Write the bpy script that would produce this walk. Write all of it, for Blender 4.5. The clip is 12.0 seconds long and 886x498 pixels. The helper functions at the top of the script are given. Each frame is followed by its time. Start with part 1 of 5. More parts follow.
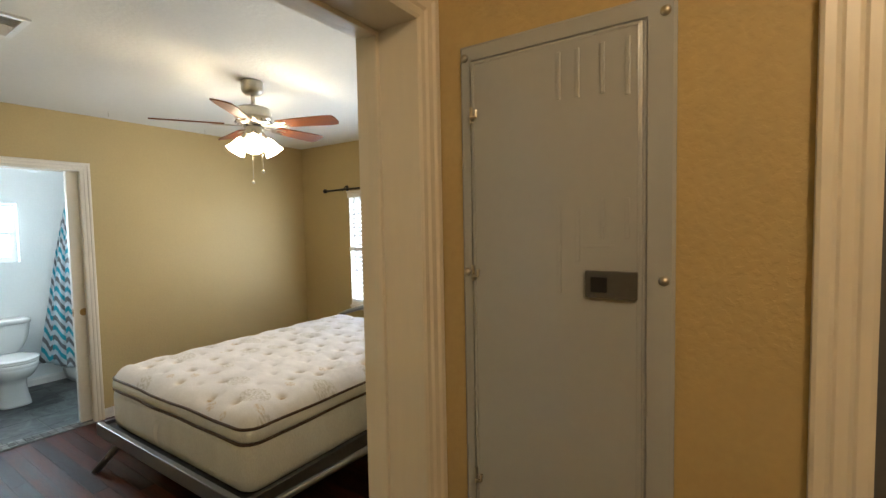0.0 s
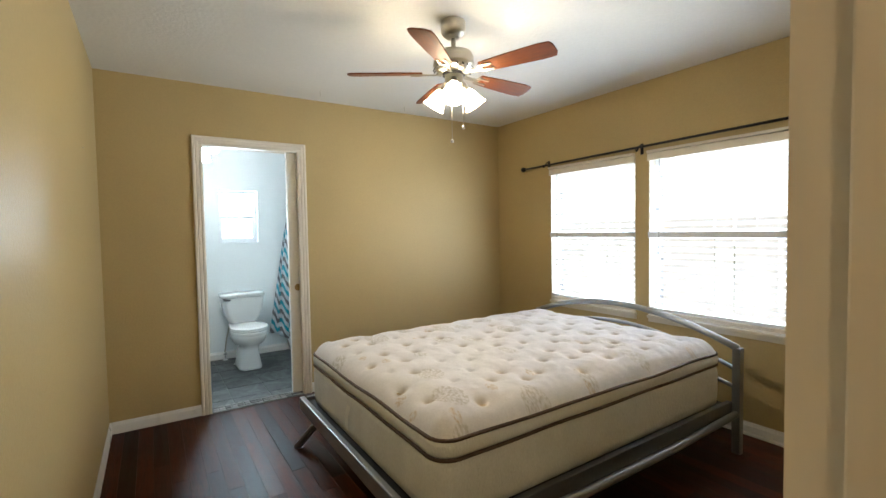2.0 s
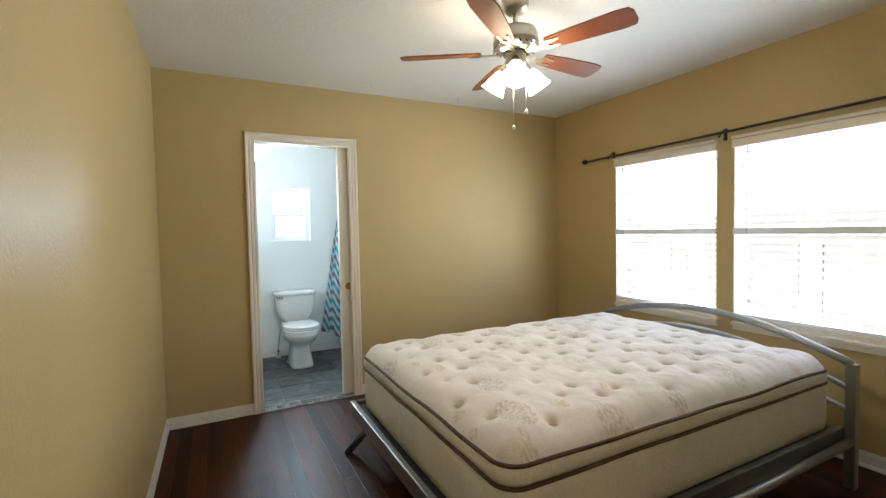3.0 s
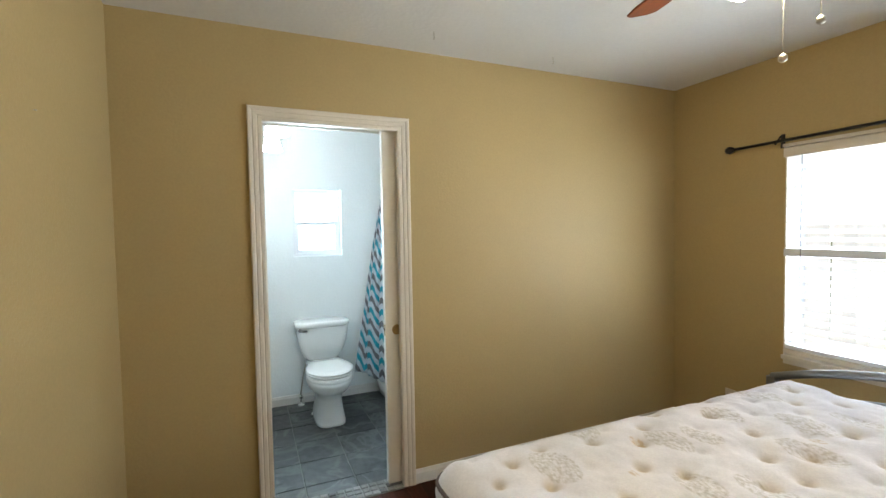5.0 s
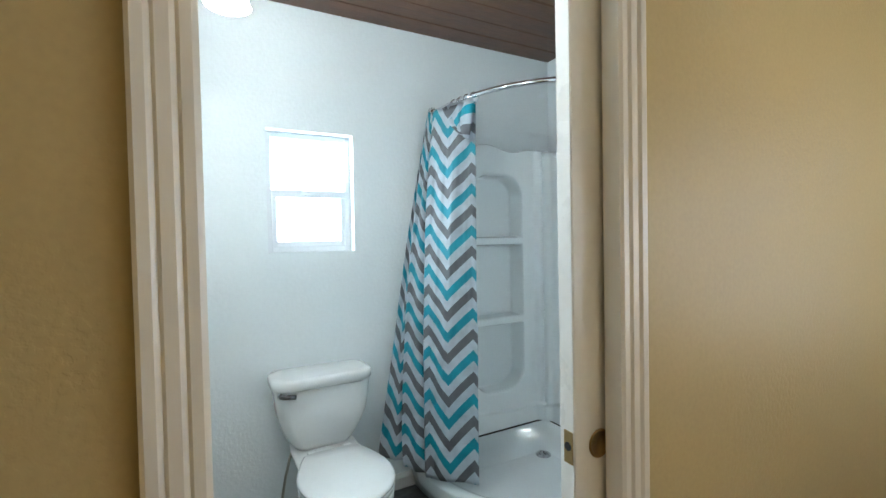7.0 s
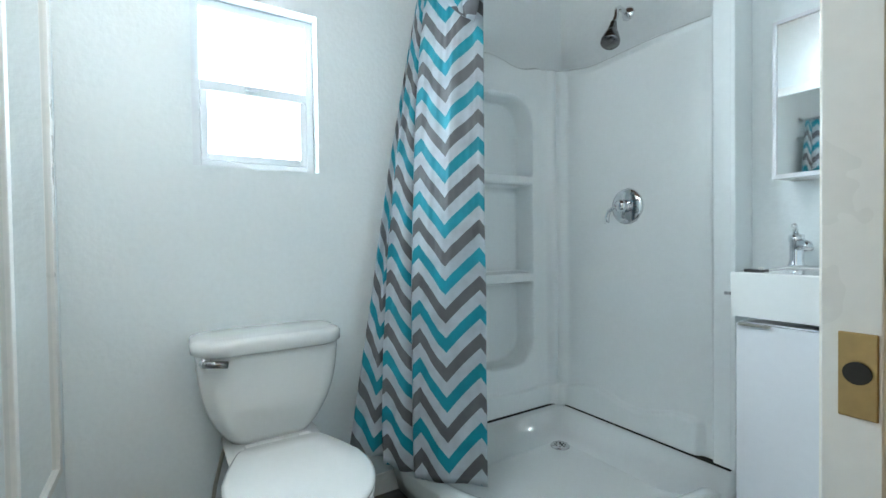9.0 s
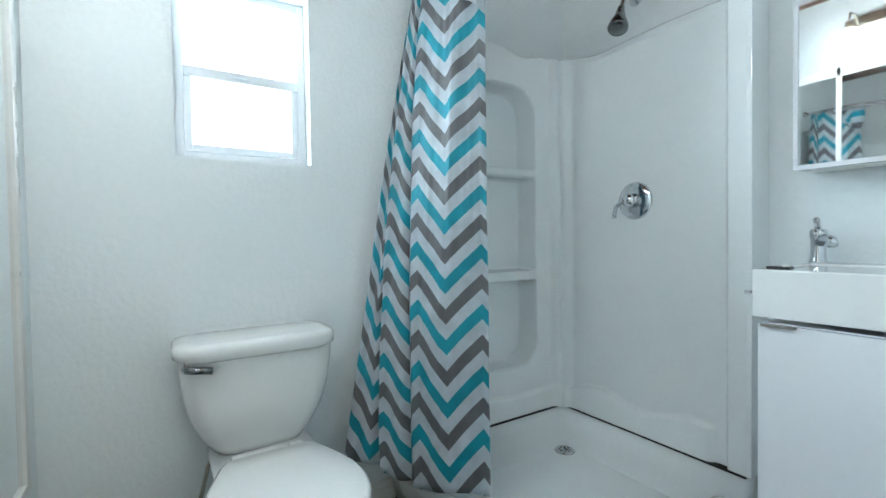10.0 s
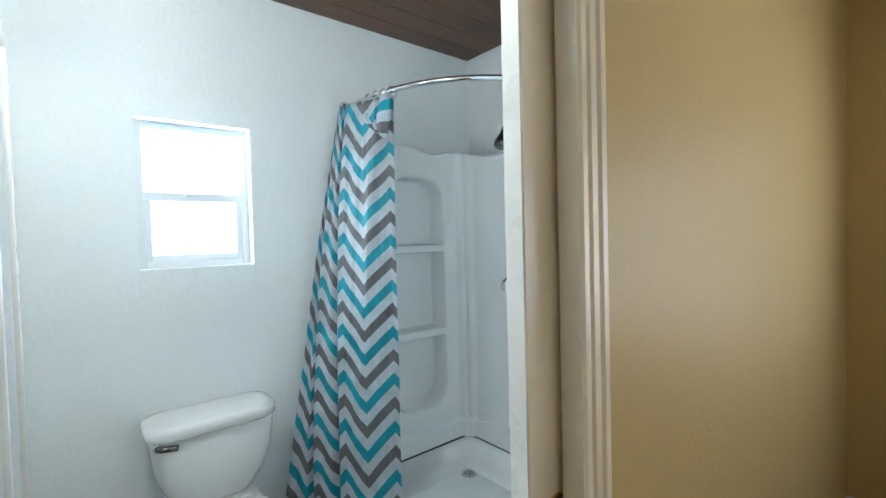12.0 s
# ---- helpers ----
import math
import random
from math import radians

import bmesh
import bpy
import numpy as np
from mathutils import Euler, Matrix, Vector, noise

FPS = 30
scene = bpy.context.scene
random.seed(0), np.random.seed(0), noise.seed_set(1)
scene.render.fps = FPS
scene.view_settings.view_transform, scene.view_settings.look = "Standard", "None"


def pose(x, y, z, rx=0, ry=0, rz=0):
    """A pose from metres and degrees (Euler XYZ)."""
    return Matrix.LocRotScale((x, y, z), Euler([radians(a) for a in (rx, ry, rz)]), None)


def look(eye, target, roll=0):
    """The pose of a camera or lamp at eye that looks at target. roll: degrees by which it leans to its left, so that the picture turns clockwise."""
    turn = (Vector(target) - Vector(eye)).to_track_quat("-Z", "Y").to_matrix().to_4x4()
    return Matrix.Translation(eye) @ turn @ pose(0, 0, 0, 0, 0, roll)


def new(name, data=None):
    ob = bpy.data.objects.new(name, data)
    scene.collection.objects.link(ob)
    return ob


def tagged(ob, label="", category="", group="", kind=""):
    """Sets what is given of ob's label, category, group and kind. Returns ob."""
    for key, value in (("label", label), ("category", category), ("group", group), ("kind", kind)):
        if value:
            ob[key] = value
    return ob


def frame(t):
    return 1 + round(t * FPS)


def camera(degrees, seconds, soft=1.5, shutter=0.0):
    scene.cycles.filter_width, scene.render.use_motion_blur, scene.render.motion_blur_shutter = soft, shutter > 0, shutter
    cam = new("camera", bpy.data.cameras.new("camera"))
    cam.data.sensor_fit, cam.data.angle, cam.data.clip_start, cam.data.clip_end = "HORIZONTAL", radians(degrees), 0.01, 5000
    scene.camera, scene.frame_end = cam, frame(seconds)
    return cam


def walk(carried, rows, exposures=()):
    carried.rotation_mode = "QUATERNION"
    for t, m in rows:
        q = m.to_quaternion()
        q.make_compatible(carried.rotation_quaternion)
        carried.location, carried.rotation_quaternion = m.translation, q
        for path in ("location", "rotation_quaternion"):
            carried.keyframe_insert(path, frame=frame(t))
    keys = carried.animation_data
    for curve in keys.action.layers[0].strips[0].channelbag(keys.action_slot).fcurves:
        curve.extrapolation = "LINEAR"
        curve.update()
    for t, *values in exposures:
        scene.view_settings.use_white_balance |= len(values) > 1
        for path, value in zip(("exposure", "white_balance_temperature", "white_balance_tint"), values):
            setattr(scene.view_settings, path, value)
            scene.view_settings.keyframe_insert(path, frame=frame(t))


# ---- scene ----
cam = camera(89.6, 12.0)
PATH = [
    (0, (1.542, 1.028, 1.55), (0.437, 2.691, 1.442), -1.1),
    (0.5, (1.39, 1.176, 1.509), (0.01, 2.621, 1.419), -0.8),
    (1, (1.234, 1.269, 1.443), (-0.247, 2.61, 1.356), -0.9),
    (1.5, (1.079, 1.33, 1.387), (-0.489, 2.568, 1.301), -1.0),
    (2, (0.959, 1.371, 1.362), (-0.714, 2.464, 1.279), -1.0),
    (2.5, (0.865, 1.407, 1.341), (-0.886, 2.371, 1.263), -0.9),
    (2.7, (0.827, 1.416, 1.336), (-0.938, 2.354, 1.256), -1.0),
    (4.5, (0.041, 1.571, 1.473), (-1.787, 2.379, 1.389), -1.1),
    (5, (-0.417, 1.636, 1.469), (-2.251, 2.43, 1.385), -1.0),
    (5.5, (-0.895, 1.644, 1.485), (-2.731, 2.433, 1.391), -1.0),
    (6, (-1.363, 1.64, 1.479), (-3.198, 2.428, 1.385), -1.1),
    (6.5, (-1.831, 1.672, 1.422), (-3.657, 2.485, 1.36), -1.0),
    (7, (-2.228, 1.707, 1.319), (-3.985, 2.661, 1.271), -1.1),
    (7.5, (-2.487, 1.773, 1.179), (-4.205, 2.795, 1.145), -1.0),
    (9.5, (-2.79, 1.915, 1.008), (-4.508, 2.996, 0.965), -0.8),
    (10, (-2.834, 1.932, 1.006), (-4.537, 3.011, 0.957), -0.9),
    (10.5, (-2.85, 1.926, 1.001), (-4.538, 3.021, 0.955), -1.0),
    (11, (-2.747, 1.905, 1.049), (-4.439, 3.004, 1.005), -1.0),
    (11.5, (-2.564, 1.848, 1.186), (-4.217, 2.973, 1.135), -1.2),
    (12, (-2.408, 1.798, 1.364), (-3.952, 3.067, 1.306), -1.5),
]
# the clip's camera darkens its picture a little as it enters the bright bathroom
EXPOSURES = [(0, 0.0), (5.5, 0.0), (7.5, -0.28), (12, -0.28)]
walk(cam, [(t, look(eye, target, roll)) for t, eye, target, roll in PATH], EXPOSURES)

# ---- world and lights ----
world = bpy.data.worlds.new("world")
scene.world = world
world.use_nodes = True
wn = world.node_tree.nodes
sky = wn.new("ShaderNodeTexSky")
sky.sky_type, sky.sun_disc = "NISHITA", False
sky.sun_elevation, sky.sun_rotation = radians(48), radians(150)
wn["Background"].inputs[1].default_value = 0.13
world.node_tree.links.new(sky.outputs[0], wn["Background"].inputs[0])


def lamp(name, kind, m, energy, colour, size=0.1, size_y=None):
    data = bpy.data.lights.new(name, kind)
    data.energy, data.color = energy, colour
    if kind == "AREA":
        data.shape, data.size, data.size_y = "RECTANGLE", size, size_y or size
    elif kind == "SUN":
        data.angle = size
    else:
        data.shadow_soft_size = size
    ob = new(name, data)
    ob.matrix_world = m
    return ob


DAY = (0.80, 0.90, 1.0)
lamp("sun", "SUN", look((4, -6, 9), (0, 0, 0)), 5.0, (1.0, 0.95, 0.88), radians(0.5))
for wx0, wx1, wz0, wz1 in ((-2.06, -1.165, 0.68, 1.88), (-1.055, -0.135, 0.68, 1.89)):
    lamp("sky_bedroom_window", "AREA", look(((wx0 + wx1) / 2, 4.632, (wz0 + wz1) / 2), ((wx0 + wx1) / 2, 0, (wz0 + wz1) / 2)), 38, DAY, wx1 - wx0 - 0.09, wz1 - wz0 - 0.095)
lamp("sky_bath_window", "AREA", look((-4.58, 2.18, 1.55), (0, 2.18, 1.55)), 43, (0.68, 0.87, 1.0), 0.42, 0.58)
lamp("fan_bulb", "POINT", pose(-1.046, 2.771, 2.478 - 0.42), 11, (1.0, 0.84, 0.60), 0.02)
lamp("hall_ceiling_bulb", "POINT", pose(2.1, 0.75, 2.3), 18.5, (1.0, 0.78, 0.52), 0.1)

# ---- materials ----


def mat(name, colour, rough=0.5, metal=0.0, var=0.12, scale=3.0, fine=60.0, bump=0.0, bump_scale=80.0, spec=0.5, coat=0.0, random_piece=0.0, stretch=(1, 1, 1), rough_var=0.1, trowel=False):
    m = bpy.data.materials.new(name)
    m.use_nodes = True
    n, l = m.node_tree.nodes, m.node_tree.links
    b = n["Principled BSDF"]
    b.inputs["Roughness"].default_value = rough
    b.inputs["Metallic"].default_value = metal
    b.inputs["Specular IOR Level"].default_value = spec
    b.inputs["Coat Weight"].default_value = coat
    tc = n.new("ShaderNodeTexCoord")
    mp = n.new("ShaderNodeMapping")
    mp.inputs["Scale"].default_value = stretch
    l.new(tc.outputs["Object"], mp.inputs[0])
    if random_piece:
        oi = n.new("ShaderNodeObjectInfo")
        cx = n.new("ShaderNodeCombineXYZ")
        mu = n.new("ShaderNodeMath")
        mu.operation = "MULTIPLY"
        mu.inputs[1].default_value = 37.0
        l.new(oi.outputs["Random"], mu.inputs[0])
        for k in range(3):
            l.new(mu.outputs[0], cx.inputs[k])
        l.new(cx.outputs[0], mp.inputs["Location"])
    big = n.new("ShaderNodeTexNoise")
    big.inputs["Scale"].default_value, big.inputs["Detail"].default_value = scale, 4
    small = n.new("ShaderNodeTexNoise")
    small.inputs["Scale"].default_value, small.inputs["Detail"].default_value = fine, 3
    for t in (big, small):
        l.new(mp.outputs[0], t.inputs["Vector"])
    add = n.new("ShaderNodeMath")
    l.new(big.outputs["Fac"], add.inputs[0])
    l.new(small.outputs["Fac"], add.inputs[1])
    half = n.new("ShaderNodeMath")
    half.operation = "MULTIPLY"
    half.inputs[1].default_value = 0.5
    l.new(add.outputs[0], half.inputs[0])
    ramp = n.new("ShaderNodeValToRGB")
    ramp.color_ramp.elements[0].position, ramp.color_ramp.elements[1].position = 0.3, 0.7
    ramp.color_ramp.elements[0].color = (*[c * (1 - var) for c in colour], 1)
    ramp.color_ramp.elements[1].color = (*[min(1, c * (1 + var)) for c in colour], 1)
    l.new(half.outputs[0], ramp.inputs[0])
    out = ramp.outputs[0]
    if random_piece:
        hs = n.new("ShaderNodeHueSaturation")
        mr = n.new("ShaderNodeMapRange")
        mr.inputs[3].default_value, mr.inputs[4].default_value = 1 - random_piece, 1 + random_piece
        l.new(oi.outputs["Random"], mr.inputs[0])
        l.new(mr.outputs[0], hs.inputs["Value"])
        l.new(out, hs.inputs["Color"])
        out = hs.outputs[0]
    l.new(out, b.inputs["Base Color"])
    rr = n.new("ShaderNodeMapRange")
    rr.inputs[3].default_value, rr.inputs[4].default_value = max(0.02, rough - rough_var), min(1, rough + rough_var)
    l.new(big.outputs["Fac"], rr.inputs[0])
    l.new(rr.outputs[0], b.inputs["Roughness"])
    if bump:
        t = n.new("ShaderNodeTexNoise")
        t.inputs["Scale"].default_value, t.inputs["Detail"].default_value = bump_scale, 3
        l.new(mp.outputs[0], t.inputs["Vector"])
        bp = n.new("ShaderNodeBump")
        bp.inputs["Strength"].default_value, bp.inputs["Distance"].default_value = 1.0, bump
        height = t.outputs["Fac"]
        if trowel:
            # flat, trowelled patches between shallow pits, fading in and out over the wall
            flat = n.new("ShaderNodeMapRange")
            flat.interpolation_type = "SMOOTHSTEP"
            flat.inputs[1].default_value, flat.inputs[2].default_value = 0.38, 0.58
            l.new(height, flat.inputs[0])
            patch = n.new("ShaderNodeTexNoise")
            patch.inputs["Scale"].default_value, patch.inputs["Detail"].default_value = 2.6, 2
            l.new(mp.outputs[0], patch.inputs["Vector"])
            much = n.new("ShaderNodeMapRange")
            much.inputs[1].default_value, much.inputs[2].default_value, much.inputs[3].default_value, much.inputs[4].default_value = 0.45, 0.6, 0.08, 0.6
            l.new(patch.outputs["Fac"], much.inputs[0])
            l.new(much.outputs[0], bp.inputs["Strength"])
            height = flat.outputs[0]
        l.new(height, bp.inputs["Height"])
        l.new(bp.outputs[0], b.inputs["Normal"])
    return m


def glow(name, colour, strength, base=(0.9, 0.9, 0.9)):
    m = bpy.data.materials.new(name)
    m.use_nodes = True
    b = m.node_tree.nodes["Principled BSDF"]
    b.inputs["Base Color"].default_value = (*base, 1)
    b.inputs["Emission Color"].default_value = (*colour, 1)
    b.inputs["Emission Strength"].default_value = strength
    return m


def clear(name, rough=0.0, ior=1.45, tint=(1, 1, 1)):
    m = bpy.data.materials.new(name)
    m.use_nodes = True
    b = m.node_tree.nodes["Principled BSDF"]
    b.inputs["Base Color"].default_value = (*tint, 1)
    b.inputs["Transmission Weight"].default_value = 1.0
    b.inputs["Roughness"].default_value, b.inputs["IOR"].default_value = rough, ior
    return m


TAN = mat("tan_wall_paint", (0.47, 0.357, 0.17), 0.46, var=0.06, scale=1.2, fine=90, bump=0.0007, bump_scale=85, rough_var=0.05, spec=0.22, trowel=True)
CEIL = mat("white_ceiling_paint", (0.74, 0.73, 0.69), 0.7, var=0.04, scale=2, bump=0.002, bump_scale=42)
BATHWALL = mat("white_bathroom_paint", (0.83, 0.87, 0.875), 0.62, var=0.03, scale=2, spec=0.25, bump=0.0012, bump_scale=60)
TRIM = mat("cream_trim_paint", (0.74, 0.68, 0.58), 0.36, var=0.03, scale=9, fine=50, bump=0.0006, bump_scale=40, stretch=(1, 1, 0.15))
WHITE = mat("white_semi_gloss_paint", (0.78, 0.77, 0.74), 0.3, var=0.04, scale=6)
SLABPAINT = mat("pale_cream_door_paint", (0.80, 0.765, 0.69), 0.36, var=0.04, scale=5, bump=0.0004, bump_scale=50)
VINYL = mat("white_vinyl", (0.80, 0.82, 0.84), 0.35, var=0.03)
OAK = mat("dark_red_brown_wood", (0.045, 0.0115, 0.006), 0.4, var=0.75, scale=7, fine=45, bump=0.0008, bump_scale=60, random_piece=0.55, stretch=(0.35, 3.5, 1), rough_var=0.2, spec=0.11)
SUBFLOOR = mat("dark_joint", (0.02, 0.012, 0.009), 0.8)
SLATE = mat("grey_slate_tile", (0.046, 0.052, 0.052), 0.5, spec=0.35, var=0.75, scale=3.5, fine=18, bump=0.003, bump_scale=16, random_piece=0.22, rough_var=0.15)
GROUT = mat("grey_grout", (0.16, 0.165, 0.155), 0.9)
CEDAR = mat("dark_stained_planks", (0.10, 0.043, 0.023), 0.5, var=0.5, scale=4, fine=26, bump=0.001, bump_scale=40, stretch=(6, 0.5, 1))
PORCELAIN = mat("white_porcelain", (0.82, 0.82, 0.80), 0.08, var=0.02, spec=0.6, coat=0.3, rough_var=0.03)
ACRYLIC = mat("white_acrylic", (0.89, 0.925, 0.925), 0.07, var=0.02, coat=0.2, rough_var=0.04)
CHROME = mat("chrome", (0.75, 0.76, 0.78), 0.08, 1.0, var=0.04, rough_var=0.04)
NICKEL = mat("brushed_nickel", (0.52, 0.49, 0.42), 0.3, 1.0, var=0.08)
BRASS = mat("antique_brass", (0.42, 0.28, 0.12), 0.35, 1.0, var=0.2)
STEEL = mat("grey_painted_steel", (0.40, 0.415, 0.42), 0.26, 0.08, var=0.02, scale=4, rough_var=0.03)
SILVER = mat("silver_powder_coat", (0.30, 0.31, 0.32), 0.32, 0.7, var=0.08)
BLACK = mat("black_iron", (0.02, 0.019, 0.018), 0.45, 0.3)
DARK = mat("dark_gap", (0.02, 0.018, 0.015), 0.8)
BLADE = mat("mahogany_blade", (0.17, 0.045, 0.010), 0.5, spec=0.25, var=0.3, scale=5, fine=40, stretch=(0.5, 9, 1))
TICKING = mat("cream_quilted_fabric", (0.72, 0.70, 0.715), 0.85, var=0.10, scale=7, fine=120, bump=0.0015, bump_scale=220, spec=0.2)


def medallions(m):
    """Woven grey-beige ovals and tan marks over the quilted cloth."""
    n, l = m.node_tree.nodes, m.node_tree.links
    b = n["Principled BSDF"]
    old = b.inputs["Base Color"].links[0].from_socket
    tc = n.new("ShaderNodeTexCoord")
    mp = n.new("ShaderNodeMapping")
    mp.inputs["Scale"].default_value = (0.8, 1.25, 0.0)
    mp.inputs["Rotation"].default_value = (0, 0, 0.5)
    l.new(tc.outputs["Object"], mp.inputs[0])
    grain = n.new("ShaderNodeTexNoise")
    grain.inputs["Scale"].default_value, grain.inputs["Detail"].default_value = 70, 4
    l.new(mp.outputs[0], grain.inputs["Vector"])
    for scale, edge, colour, weight in ((3.7, 0.36, (0.42, 0.38, 0.32), 0.68), (5.2, 0.16, (0.50, 0.35, 0.19), 0.65)):
        v = n.new("ShaderNodeTexVoronoi")
        v.inputs["Scale"].default_value, v.inputs["Randomness"].default_value = scale, 0.6
        l.new(mp.outputs[0], v.inputs["Vector"])
        r = n.new("ShaderNodeMapRange")
        r.interpolation_type = "SMOOTHSTEP"
        r.inputs[1].default_value, r.inputs[2].default_value, r.inputs[3].default_value, r.inputs[4].default_value = edge - 0.03, edge, weight, 0.0
        l.new(v.outputs["Distance"], r.inputs[0])
        g = n.new("ShaderNodeMapRange")
        g.inputs[1].default_value, g.inputs[2].default_value = 0.40, 0.62
        l.new(grain.outputs["Fac"], g.inputs[0])
        k = n.new("ShaderNodeMath")
        k.operation = "MULTIPLY"
        l.new(r.outputs[0], k.inputs[0])
        l.new(g.outputs[0], k.inputs[1])
        mx = n.new("ShaderNodeMixRGB")
        mx.inputs[2].default_value = (*colour, 1)
        l.new(k.outputs[0], mx.inputs[0])
        l.new(old, mx.inputs[1])
        old = mx.outputs[0]
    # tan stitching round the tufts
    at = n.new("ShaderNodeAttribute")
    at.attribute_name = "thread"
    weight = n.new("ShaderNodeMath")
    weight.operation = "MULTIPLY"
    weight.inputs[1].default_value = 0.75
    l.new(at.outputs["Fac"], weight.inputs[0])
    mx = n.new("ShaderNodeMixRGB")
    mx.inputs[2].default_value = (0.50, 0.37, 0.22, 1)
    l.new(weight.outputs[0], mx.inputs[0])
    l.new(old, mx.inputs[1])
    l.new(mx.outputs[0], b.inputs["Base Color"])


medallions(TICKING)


def veins(m, scale, colour, width):
    """Pale wandering veins over stone."""
    n, l = m.node_tree.nodes, m.node_tree.links
    b = n["Principled BSDF"]
    old = b.inputs["Base Color"].links[0].from_socket
    where = [k for k in n if k.bl_idname == "ShaderNodeMapping"][0].outputs[0]
    t = n.new("ShaderNodeTexNoise")
    t.inputs["Scale"].default_value, t.inputs["Detail"].default_value, t.inputs["Distortion"].default_value = scale, 5, 1.2
    l.new(where, t.inputs["Vector"])
    off = n.new("ShaderNodeMath")
    off.operation = "SUBTRACT"
    off.inputs[1].default_value = 0.5
    l.new(t.outputs["Fac"], off.inputs[0])
    mag = n.new("ShaderNodeMath")
    mag.operation = "ABSOLUTE"
    l.new(off.outputs[0], mag.inputs[0])
    r = n.new("ShaderNodeMapRange")
    r.inputs[1].default_value, r.inputs[2].default_value, r.inputs[3].default_value, r.inputs[4].default_value = 0.0, width, 0.6, 0.0
    l.new(mag.outputs[0], r.inputs[0])
    mx = n.new("ShaderNodeMixRGB")
    mx.inputs[2].default_value = (*colour, 1)
    l.new(r.outputs[0], mx.inputs[0])
    l.new(old, mx.inputs[1])
    l.new(mx.outputs[0], b.inputs["Base Color"])


veins(SLATE, 2.6, (0.13, 0.14, 0.14), 0.05)
KNIT = mat("cream_side_fabric", (0.71, 0.715, 0.72), 0.85, var=0.10, scale=7, fine=160, bump=0.004, bump_scale=120, spec=0.2, stretch=(1, 1, 0.5))
TUFT = mat("tan_tuft_thread", (0.46, 0.35, 0.23), 0.9, var=0.2, scale=40)
PIPING = mat("dark_brown_piping", (0.075, 0.043, 0.03), 0.7)
MIRROR = mat("mirror_glass", (0.88, 0.90, 0.90), 0.015, 1.0, var=0.01, rough_var=0.01)
LACQUER = mat("white_lacquer", (0.80, 0.80, 0.82), 0.2, var=0.02)
PLASTIC = mat("ivory_plastic", (0.70, 0.64, 0.52), 0.4)
GLASS = clear("window_glass")
BULB_WARM = glow("warm_lit_glass", (1.0, 0.86, 0.62), 36.0)
BULB_COOL = glow("cool_lit_glass", (0.86, 0.965, 1.0), 76.0)
DARKCHROME = mat("tarnished_dark_chrome", (0.22, 0.22, 0.225), 0.22, 1.0, var=0.2)
PEBBLE = mat("mixed_stone_mosaic", (0.13, 0.125, 0.12), 0.4, var=0.4, scale=20, fine=90, bump=0.001, bump_scale=90, random_piece=0.75)
DOORPAINT = mat("grey_door_paint", (0.10, 0.10, 0.11), 0.4)


def slat_material():
    m = bpy.data.materials.new("white_blind_slat")
    m.use_nodes = True
    n, l = m.node_tree.nodes, m.node_tree.links
    b = n["Principled BSDF"]
    b.inputs["Base Color"].default_value = (0.76, 0.77, 0.78, 1)
    b.inputs["Roughness"].default_value = 0.45
    tr = n.new("ShaderNodeBsdfTranslucent")
    tr.inputs[0].default_value = (0.85, 0.88, 0.92, 1)
    mix = n.new("ShaderNodeMixShader")
    mix.inputs[0].default_value = 0.62
    l.new(b.outputs[0], mix.inputs[1])
    l.new(tr.outputs[0], mix.inputs[2])
    l.new(mix.outputs[0], n["Material Output"].inputs[0])
    return m


SLAT = slat_material()


